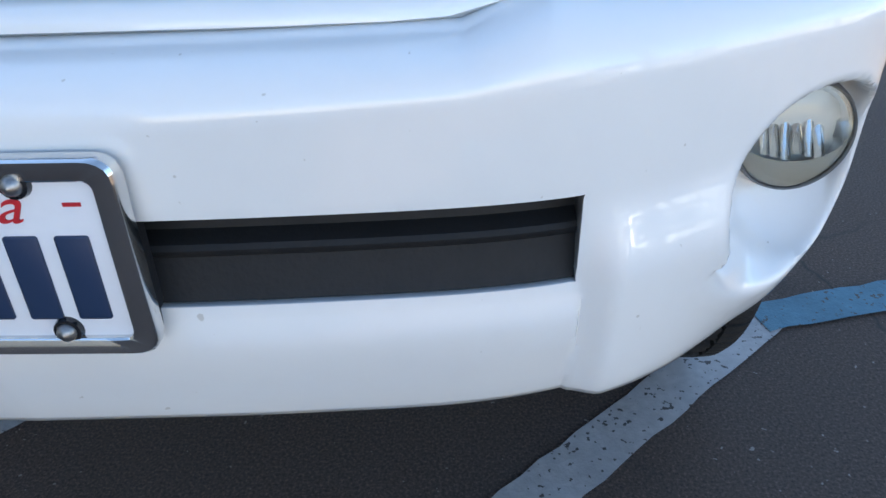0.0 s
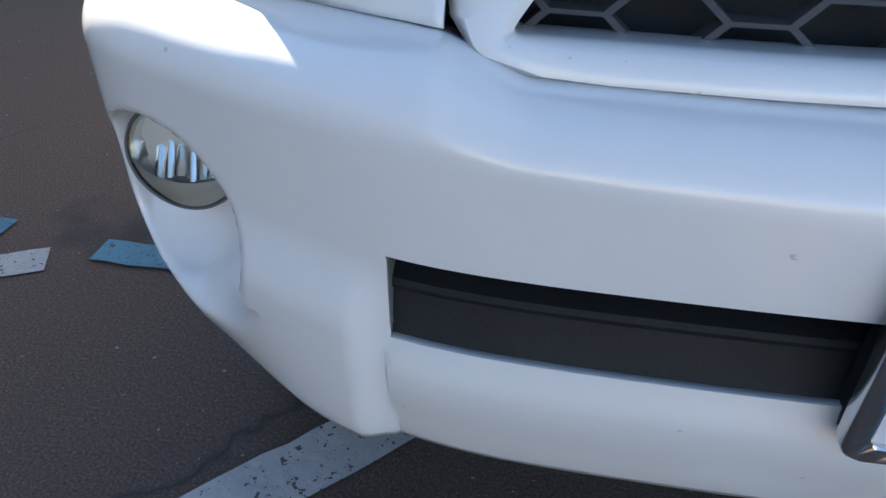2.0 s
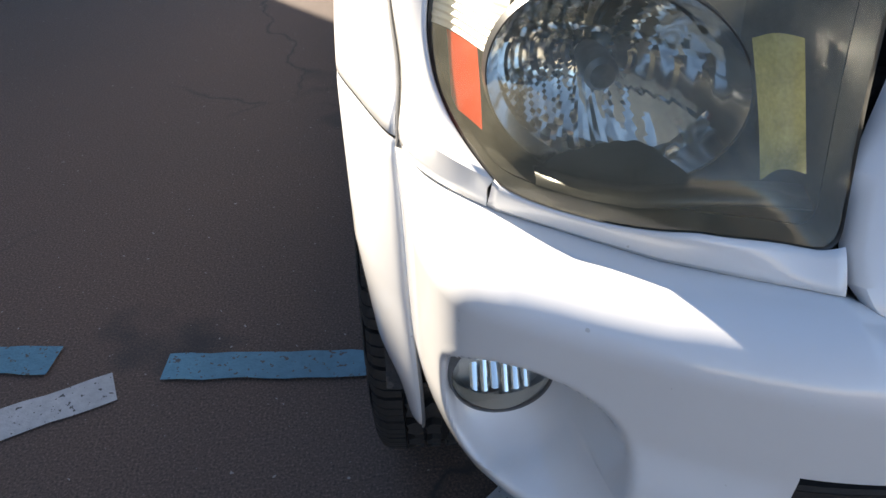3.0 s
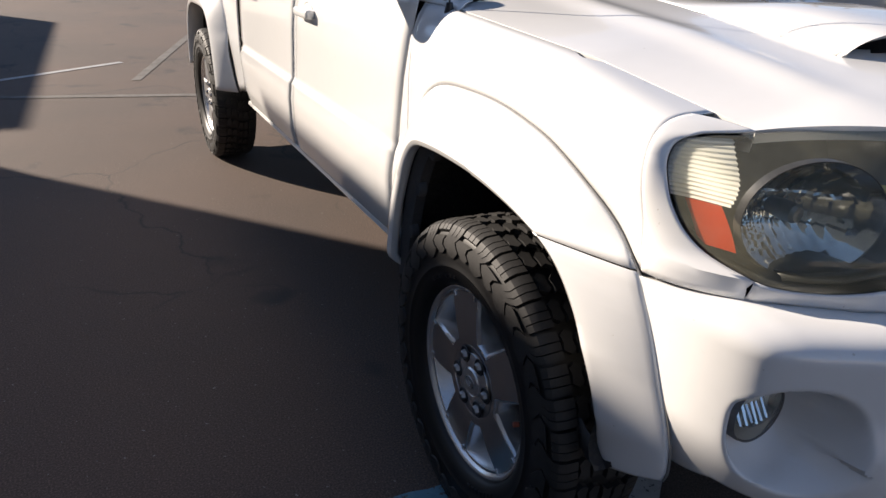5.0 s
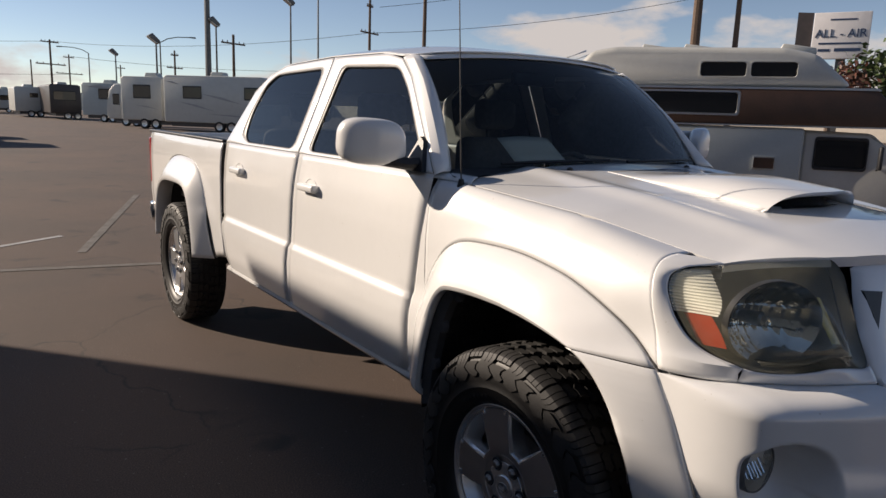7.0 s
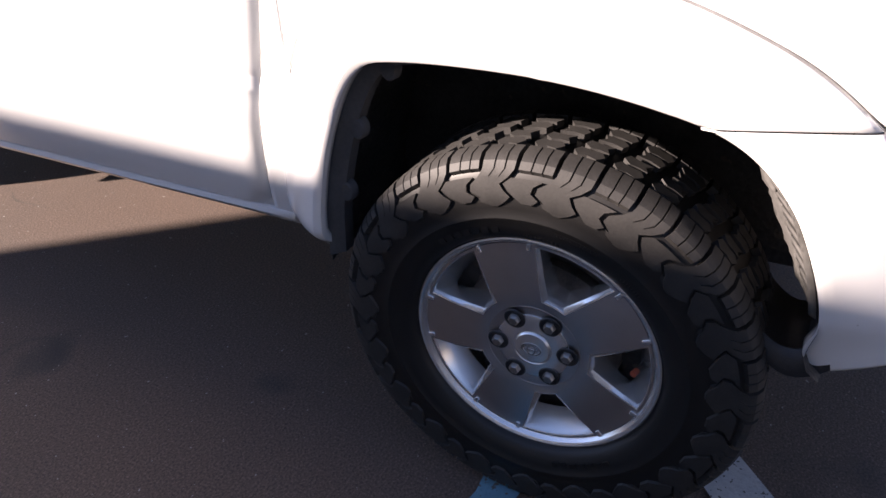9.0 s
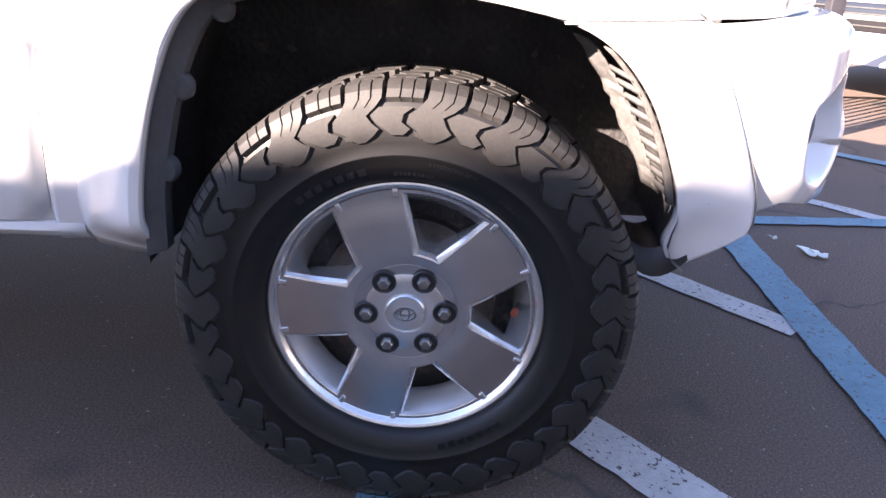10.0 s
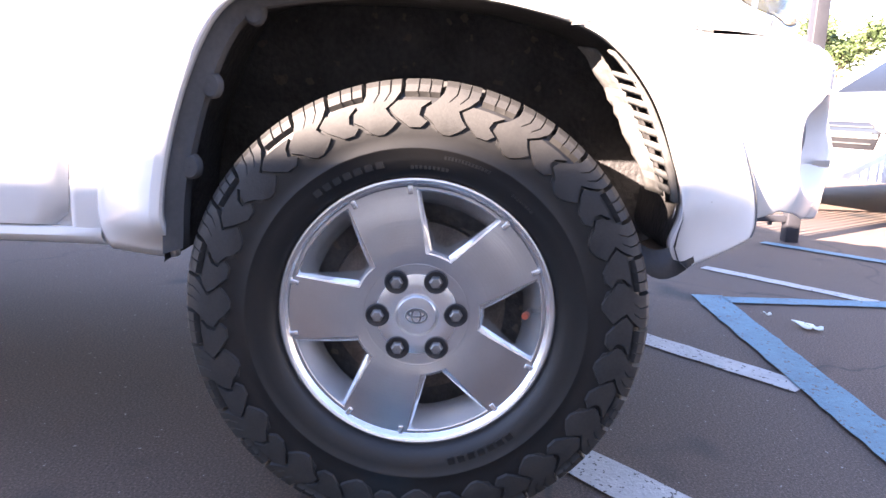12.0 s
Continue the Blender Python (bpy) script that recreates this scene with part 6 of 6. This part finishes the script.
T = math.atan2(-0.71, 0.70)
trailer(8.91, 45.72, 6.6, 3.35, T, RV_WHITE, "long white travel trailer with grey swoosh stripes", [(1.3, 2.5, 2.0, 2.7), (5.3, 6.2, 2.0, 2.7)], [(0.9, 1.8, 3.4, 1.25, 0.10), (2.4, 2.3, 5.2, 1.7, 0.12), (0.1, 3.0, 1.1, 2.8, 0.08), (2.8, 1.1, 6.2, 0.9, 0.07)])
trailer(7.23, 49.79, 2.9, 3.30, T, RV_WHITE, "white travel trailer with one side window", [(0.9, 2.1, 1.95, 2.75)], [(1.0, 1.5, 2.7, 1.25, 0.07)])
trailer(7.28, 55.19, 2.6, 2.9, T, RV_WHITE, "rounded white camper trailer", [(0.5, 1.0, 1.5, 2.2), (1.5, 2.0, 1.5, 2.2)], rounded_ends=True)
trailer(7.22, 66.19, 3.6, 3.2, T, RV_BLUE, "pale blue and white travel trailer", [(1.6, 2.8, 1.9, 2.7)], [(0.3, 2.9, 3.2, 2.7, 0.2)])
trailer(5.5, 72.16, 2.5, 3.1, 0.0, RV_DARK, "dark brown motor coach seen end on", [(0.3, 2.1, 1.7, 2.5)], width=10)
trailer(3.35, 80.12, 2.4, 2.9, 0.0, RV_WHITE, "white box trailer with a small window", [(1.3, 2.0, 1.9, 2.3)], width=8)
trailer(-0.43, 100.05, 3.0, 2.9, 0.2, RV_GREY, "grey trailer parked far off", [(0.6, 1.6, 1.6, 2.2)], width=8)
trailer(3.11, 108.12, 2.6, 3.0, 0.1, RV_WHITE, "white trailer parked far off", [(0.5, 1.8, 1.6, 2.2)], width=8)
trailer(-5.51, 103.95, 2.8, 2.8, 0.1, RV_WHITE, "white trailer parked far off", [(0.5, 1.8, 1.6, 2.2)], width=8)

# ---- white work truck and trailer far down the lot ----
def work_truck():
    root = tagged(new("work_truck"), "white pickup with its front towards the lot", "truck")
    root.matrix_world = Matrix.Translation((-6.4, 33.3, 0)) @ Matrix.Rotation(radians(4), 4, "Z")
    part("body", slab([(0, 0.55), (5.5, 0.55), (5.55, 0.95), (5.35, 1.15), (4.1, 1.22), (3.5, 1.85), (1.9, 1.88), (1.7, 1.25), (0, 1.25)], 0, 1.9, 0.08), RV_WHITE, root)
    framed_window("window", 2.1, 3.45, 1.28, 1.75, 0.0, root, frame_mat=BLACK)
    for u in (0.95, 4.55):
        for y in (0.12, 1.78):
            road_wheel(root, u, y, 0.40, 0.26, -1 if y < 1 else 1)
    part("front_bumper", slab([(5.45, 0.5), (5.7, 0.5), (5.7, 0.72), (5.45, 0.72)], 0.05, 1.85, 0.03), ALUM, root)


work_truck()
trailer(-12.5, 31.0, 9.5, 3.0, radians(2), RV_WHITE, "white trailer behind the work truck", [(6.0, 7.5, 1.7, 2.3)], [(1.0, 1.25, 9.0, 1.2, 0.05)])


# ---- lamps, poles, wires ----
POLE_STEEL = material("pole_grey", (0.14, 0.14, 0.14), 0.5, 0.6, vary=0.2, scale=4)
POLE_WOOD = material("pole_wood", (0.13, 0.085, 0.06), 0.85, vary=0.3, scale=6, bump=0.4, bump_scale=20)


def street_lamp(x, y, h, arm=1.2, turn=0.0, style="flood"):
    root = part("street_lamp", tube(bmesh.new(), [(0, 0, 0), (0, 0, h)], 0.11, 10, 0.07), POLE_STEEL)
    root.matrix_world = Matrix.Translation((x, y, 0)) @ Matrix.Rotation(turn, 4, "Z")
    tagged(root, "tall grey lot lamp with a tilted flood head" if style == "flood" else "tall street lamp with a curved arm", "street lamp", "lot lamps")
    if style == "flood":
        head = part("lamp_head", slab([(-0.75, h + 0.30), (0.15, h - 0.35), (0.30, h - 0.1), (-0.35, h + 0.55)], -0.45, 0.45, 0.04), POLE_STEEL, root)
        part("reflector", slab([(-0.70, h + 0.25), (0.12, h - 0.34), (0.10, h - 0.36), (-0.72, h + 0.23)], -0.38, 0.38), ALUM, head)
    else:
        part("arm", tube(bmesh.new(), [(0, 0, h), (arm * 0.25, 0, h + 0.45), (arm * 0.6, 0, h + 0.7), (arm, 0, h + 0.75)], 0.05, 8), POLE_STEEL, root)
        part("lamp_head", slab([(arm, h + 0.70), (arm + 0.7, h + 0.66), (arm + 0.65, h + 0.82), (arm, h + 0.82)], -0.15, 0.15, 0.03), POLE_STEEL, root)
    return root


def utility_pole(x, y, h, arms=((0.5, 2.2),), r=0.16, turn=0.5, wood=True, label="wooden utility pole with cross arms"):
    root = part("utility_pole", tube(bmesh.new(), [(0, 0, 0), (0, 0, h)], r, 10, r * 0.7), POLE_WOOD if wood else POLE_STEEL)
    root.matrix_world = Matrix.Translation((x, y, 0)) @ Matrix.Rotation(turn, 4, "Z")
    tagged(root, label, "utility pole", "utility poles")
    for d, w in arms:
        bar = part("cross_arm", box(bmesh.new(), (-w / 2, -0.06, h - d - 0.07), (w / 2, 0.06, h - d + 0.07), 0.01), POLE_WOOD, root)
        for u in (-0.45, -0.25, 0.25, 0.45):
            part("insulator", spin(bmesh.new(), [(0.07, 0.03), (0.2, 0.05), (0.24, 0.001)], (u * w, 0, h - d), 2, 8), POLE_STEEL, bar)
    return root


street_lamp(24.76, 63.96, 11.3)
street_lamp(18.53, 66.18, 9.0)
street_lamp(13.61, 67.51, 7.2)
street_lamp(15.25, 95.23, 7.6)
street_lamp(27.07, 62.99, 12.0, 3.0, -0.4, "arm")
street_lamp(17.42, 82.26, 8.2, 3.0, -0.2, "arm")
street_lamp(14.55, 110.23, 8.3, 3.5, 2.6, "arm")
utility_pole(17.82, 66.37, 15.5, (), 0.30, wood=False, label="thick dark steel pole")
utility_pole(31.3, 60.74, 11.9, ((0.6, 1.0), (3.0, 3.0)))
utility_pole(35.73, 58.1, 16.0, (), 0.22)
utility_pole(53.85, 41.28, 19.0, (), 0.48, label="thick wooden utility pole")
utility_pole(55.83, 38.53, 14.0, ((0.8, 1.6),), 0.3)
utility_pole(9.14, 103.16, 9.2, ((0.3, 2.4), (3.0, 4.0)))
utility_pole(15.68, 138.24, 9.6, ((0.5, 2.0), (3.2, 5.0)))
utility_pole(19.93, 65.69, 8.1, ((0.8, 3.0),))
utility_pole(22.72, 97.33, 8.6, ((0.6, 1.2), (2.2, 2.6)))
utility_pole(11.03, 150.18, 9.0, ())
utility_pole(26.03, 150.38, 9.0, ((0.6, 2.0),))
utility_pole(1.03, 150.05, 8.5, ((0.6, 2.0),))
WIRE = material("wire", (0.02, 0.02, 0.02), 0.6)


def wire(a, b, sag, r=0.022):
    a, b = Vector(a), Vector(b)
    pts = [a + (b - a) * k / 16 - Vector((0, 0, sag * 4 * (k / 16) * (1 - k / 16))) for k in range(17)]
    ob = part("overhead_wire", tube(bmesh.new(), pts, r, 5), WIRE)
    return tagged(ob, "thin dark overhead power wire between poles", "wire", "overhead wires")


wire((31.3, 60.74, 8.9), (55.83, 38.53, 13.2), 0.8)
wire((31.3, 60.74, 8.9), (9.14, 103.16, 9), 0.9)
wire((9.14, 103.16, 9), (-41.58, 119.49, 9), 0.9)
wire((32.2, 60.45, 11.3), (53.85, 41.28, 16.5), 0.6)
wire((55.83, 38.53, 13.2), (74.73, 10.15, 13.5), 0.7)
wire((15.68, 138.24, 9.3), (58.42, 120.8, 9), 0.9, 0.03)
wire((15.68, 138.24, 6.3), (-41.97, 149.49, 6.5), 0.9, 0.03)

# ---- sign board ----
sign = part("sign_board", box(bmesh.new(), (0, -0.12, 0), (2.4, 0.12, 2.15), 0.03), material("sign_white", (0.62, 0.60, 0.60), 0.5, vary=0.05, scale=3))
tagged(sign, "white advertising sign board with dark blue lettering", "sign")
sign.matrix_world = Matrix.Translation((32.63, 18.73, 4.75)) @ Matrix.Rotation(math.atan2(-2.4, 1.1), 4, "Z")
part("side_board", slab([(-0.75, -0.15), (-0.05, 0.0), (-0.05, 2.2), (-0.75, 2.25)], 0.2, 0.4), RV_DARK, sign)
part("support", box(bmesh.new(), (1.1, 0.2, -4.75), (1.5, 0.5, 1.0)), POLE_STEEL, sign)
cu = bpy.data.curves.new("sign_letters", "FONT")
cu.body, cu.size, cu.extrude, cu.align_x = "ALL - AIR", 0.54, 0.01, "CENTER"
cu.materials.append(PLATE_BLUE)
tx = new("sign_letters", cu)
tx.parent = sign
tx.matrix_local = pose(1.2, -0.135, 1.0, 90, 0, 0)
for z, u0, u1, h in ((0.68, 0.3, 2.1, 0.08), (0.35, 0.3, 0.8, 0.12), (0.35, 1.0, 2.1, 0.15), (1.78, 0.7, 1.8, 0.07)):
    part("lettering_bar", box(bmesh.new(), (u0, -0.135, z), (u1, -0.115, z + h)), PLATE_BLUE, sign)

# ---- fence, tall post, kerb stop, scraps ----
FENCE = material("fence_black", (0.025, 0.025, 0.03), 0.5, vary=0.2, scale=10)
post = part("steel_post", box(bmesh.new(), (2.21, -1.26, 0), (2.29, -1.18, 2.9), 0.006), FENCE)
tagged(post, "tall square black steel post beside the parking aisle", "post")
fence = part("picket_fence", box(bmesh.new(), (2.23, -1.18, 1.06), (2.27, 0.40, 1.10), 0.004), FENCE)
tagged(fence, "low black steel picket fence behind the truck", "fence")
part("bottom_rail", box(bmesh.new(), (2.23, -1.18, 0.12), (2.27, 0.40, 0.16), 0.004), FENCE, fence)
for y in np.arange(-1.10, 0.40, 0.105):
    part("picket", box(bmesh.new(), (2.24, y, 0.10), (2.26, y + 0.02, 1.07)), FENCE, fence)
CONCRETE = material("concrete", (0.42, 0.40, 0.37), 0.85, vary=0.12, scale=5, bump=0.4, bump_scale=60)
stop = part("wheel_stop", slab([(-0.11, 0), (0.11, 0), (0.07, 0.13), (-0.07, 0.13)], -0.9, 0.9, 0.015), CONCRETE)
stop.matrix_world = pose(3.20, -3.25, 0, 0, 0, -150)
tagged(stop, "pale concrete wheel stop on the asphalt", "wheel stop")
rng = random.Random(3)
for x, y, a, sz in ((0.475, -0.475, 0.3, 0.075), (0.455, -0.505, 0.5, 0.06), (0.61, -0.395, 1.0, 0.025)):
    rows = [[(u * sz * (1 + 0.3 * math.sin(3 * v)), v * sz * 0.5, 0.006 + 0.012 * abs(math.sin(2.5 * u + v))) for u in np.linspace(-0.5, 0.5, 6)] for v in np.linspace(-0.5, 0.5, 5)]
    ob = part("paper_scrap", grid(rows), PAPER, thick=0.002)
    ob.matrix_world = pose(x, y, 0.0, 0, 0, math.degrees(a))
    tagged(ob, "crumpled pale paper scrap on the asphalt", "litter", "paper scraps")


# ---- silver sedan beyond the fence ----
def sedan(m, paint, label):
    root = tagged(new("sedan"), label, "car")
    root.matrix_world = m
    st = curve([(0.0, 0.30, 0.72, 0.70), (0.10, 0.20, 0.82, 0.82), (0.45, 0.18, 0.88, 0.90), (1.2, 0.18, 0.93, 0.94), (2.6, 0.20, 0.96, 0.95), (4.2, 0.20, 1.0, 0.93), (4.9, 0.25, 1.0, 0.86), (5.05, 0.35, 0.92, 0.78)], 40)
    rows = []
    for y, zb, zt, w in st:
        row = []
        for t in np.linspace(-1, 1, 21):
            a = abs(t)
            if a < 0.6:
                x, z = w * 0.90 * t / 0.6, zt + 0.05 * (1 - (t / 0.6) ** 2)
            else:
                q = (a - 0.6) / 0.4
                x, z = math.copysign(w * (0.90 + 0.10 * math.sin(min(1, q * 2) * math.pi / 2) - 0.05 * max(0, q - 0.6)), t), zt - (zt - zb) * q
            row.append((x, y, z))
        rows.append(row)
    bm = grid(rows)
    bm.verts.ensure_lookup_table()
    bm.faces.new([bm.verts[i] for i in range(21)])
    body = part("body", bm, paint, root)
    rows = []
    for y, zt, w in ((1.45, 0.96, 0.80), (2.15, 1.36, 0.66), (2.6, 1.45, 0.62), (3.3, 1.45, 0.61), (3.9, 1.32, 0.64), (4.5, 1.02, 0.76)):
        rows.append([(math.copysign(w + 0.12 * (1 - min(1, (1 - abs(t)) * 4)), t) if abs(t) > 0.75 else w * t / 0.75, y, (zt + 0.02 * (1 - t * t)) if abs(t) <= 0.76 else 0.94) for t in np.linspace(-1, 1, 17)])
    part("greenhouse", grid(rows), DARK_GLASS, root)
    rows = [[(x * 0.99, y, z + 0.012) for x, y, z in r[3:-3]] for r in rows[1:5]]
    part("roof", grid(rows), paint, root, thick=0.01)
    grille = part("grille", slab([(-0.48, 0.52), (0.48, 0.52), (0.52, 0.66), (0.42, 0.72), (-0.42, 0.72), (-0.52, 0.66)], -0.012, 0.06, 0.01), GLOSSBLACK, root)
    for z in (0.56, 0.60, 0.64, 0.68):
        part("grille_bar", box(bmesh.new(), (-0.46, -0.022, z), (0.46, -0.010, z + 0.009)), SMOKED, grille)
    part("cross_bar", box(bmesh.new(), (-0.50, -0.03, 0.605), (0.50, -0.012, 0.635), 0.005), paint, grille)
    part("lower_intake", slab([(-0.60, 0.30), (0.60, 0.30), (0.66, 0.40), (-0.66, 0.40)], 0.02, 0.10, 0.01), BLACK, root)
    for s in (-1, 1):
        lamp = part("headlamp", slab([(s * 0.52, 0.62), (s * 0.80, 0.64), (s * 0.80, 0.76), (s * 0.52, 0.74)], 0.0, 0.13, 0.012), GLOSSBLACK, root)
        for u in (0.60, 0.71):
            part("projector", spin(bmesh.new(), [(-0.014, 0.001), (-0.012, 0.03), (0.0, 0.042)], (s * u, 0.0, 0.69), 1, 18), REFLECTOR, lamp)
        part("turn_signal", slab([(s * 0.80, 0.65), (s * 0.86, 0.66), (s * 0.86, 0.75), (s * 0.80, 0.75)], 0.10, 0.22, 0.01), AMBER, root)
        part("fog_pocket", slab([(s * 0.58, 0.42), (s * 0.76, 0.44), (s * 0.76, 0.52), (s * 0.60, 0.52)], 0.0, 0.09, 0.01), BLACK, root)
        for y in (0.95, 4.0):
            bm = bmesh.new()
            spin(bm, [(-0.11, 0.22), (-0.11, 0.31), (-0.09, 0.34), (0.09, 0.34), (0.11, 0.31), (0.11, 0.22)], (s * 0.83, y, 0.34), 0, 28)
            wh = part("wheel", bm, RUBBER, root)
            part("hub", spin(bmesh.new(), [(s * 0.09, 0.001), (s * 0.10, 0.10), (s * 0.06, 0.14), (s * 0.08, 0.22)], (s * 0.83, y, 0.34), 0, 20), ALUM, wh)
    return root


SILVER = material("silver_paint", (0.52, 0.53, 0.55), 0.3, 0.35, coat=1.0, vary=0.03, scale=6)
sedan(pose(3.55, -1.92, 0, 0, 0, -150), SILVER, "silver sedan with black grille facing the parking aisle")
sedan(pose(11.6, 1.6, 0, 0, 0, -60), RV_WHITE, "white sedan parked beside the motorhome")

# ---- planter bank and trees ----
bank = part("planter_bank", slab([(0, 0), (30, 0), (30, 1.0), (3.0, 1.0), (0.3, 0.5), (0, 0.45)], -30, 12, 0.05), material("pale_soil", (0.34, 0.30, 0.25), 0.95, vary=0.15, scale=3, bump=0.4, bump_scale=20))
bank.matrix_world = pose(12.5, -6.5, 0, 0, 0, -25)
tagged(bank, "pale raised planter bank behind the cars", "bank", kind="structure")
LEAF = material("leaf_green", (0.075, 0.11, 0.035), 0.6, color2=(0.035, 0.06, 0.02), scale=3)
LEAF_RED = material("leaf_red", (0.16, 0.045, 0.035), 0.6, color2=(0.07, 0.05, 0.03), scale=3)
BARK = material("bark", (0.14, 0.10, 0.075), 0.9, vary=0.3, scale=12, bump=0.5, bump_scale=40)


def tree(x, y, z0, height, spread, seed, leaf, label, leaves=2600, size=0.09):
    r = random.Random(seed)
    root = tagged(new("tree"), label, "tree")
    root.location = (x, y, z0)
    bm = bmesh.new()
    fork = height * 0.36
    tube(bm, [(0, 0, 0), (0.04, 0.02, fork * 0.5), (0.0, 0.05, fork)], height * 0.035, 9, height * 0.024)
    tips = []
    for k in range(9):
        a = 2 * math.pi * k / 9 + r.uniform(-0.3, 0.3)
        rr, hz = spread * r.uniform(0.35, 0.8), fork + (height - fork) * r.uniform(0.3, 0.85)
        mid = Vector((rr * 0.4 * math.cos(a), rr * 0.4 * math.sin(a), fork + (hz - fork) * 0.55))
        tip = Vector((rr * math.cos(a), rr * math.sin(a), hz))
        tube(bm, [(0, 0.04, fork * 0.96), mid, tip], height * 0.014, 6, height * 0.004)
        tips += [mid, tip, tip + Vector((r.uniform(-1, 1), r.uniform(-1, 1), r.uniform(-0.4, 0.8))) * spread * 0.22]
    part("trunk", bm, BARK, root)
    vs, fs = [], []
    for _ in range(leaves):
        c = r.choice(tips)
        p = c + Vector((r.gauss(0, 1), r.gauss(0, 1), r.gauss(0, 0.7))) * spread * 0.15
        a = Vector((r.uniform(-1, 1), r.uniform(-1, 1), r.uniform(-0.6, 0.6))).normalized() * size
        b = a.cross(Vector((r.uniform(-1, 1), r.uniform(-1, 1), r.uniform(-1, 1)))).normalized() * size * 0.5
        i = len(vs)
        vs += [p - a, p + b, p + a, p - b]
        fs.append((i, i + 1, i + 2, i + 3))
    me = bpy.data.meshes.new("crown")
    me.from_pydata(vs, [], fs)
    me.materials.append(leaf)
    crown = new("crown", me)
    crown.parent = root
    crown["kind"] = "stuff"
    return root


tree(15.4, -8.1, 1.0, 2.1, 1.15, 5, LEAF, "small round green tree on the planter bank", 3200, 0.07)
tree(29.0, 12.2, 0, 5.4, 2.6, 8, LEAF, "green tree beside the sign board", 2600, 0.16)
tree(27.0, 14.5, 0, 4.6, 1.8, 9, LEAF_RED, "small red-leaved tree by the sign", 1600, 0.13)
tree(20.5, 21.0, 0, 4.5, 1.6, 12, LEAF_RED, "small red-leaved tree behind the motorhome", 1300, 0.13)
for k, (x, y, h) in enumerate(((-8, 160, 6.0), (0, 165, 5.5), (-16, 158, 6.5))):
    tree(x, y, 0, h, 4.0, 20 + k, LEAF, "distant dark green tree at the lot edge", 900, 0.5)

# ---- low buildings that close the distance ----
for k, (lo, hi) in enumerate((((-80, 190, 0), (140, 200, 4.0)), ((90, -60, 0), (100, 190, 5.0)), ((20, -40, 0), (90, -30, 4.0)), ((-60, -36, 0), (20, -30, 5.0)))):
    w = part("building_%d" % (k + 1), box(bmesh.new(), lo, hi, 0.1), STUCCO)
    tagged(w, "long low tan building far off", "building", kind="structure")
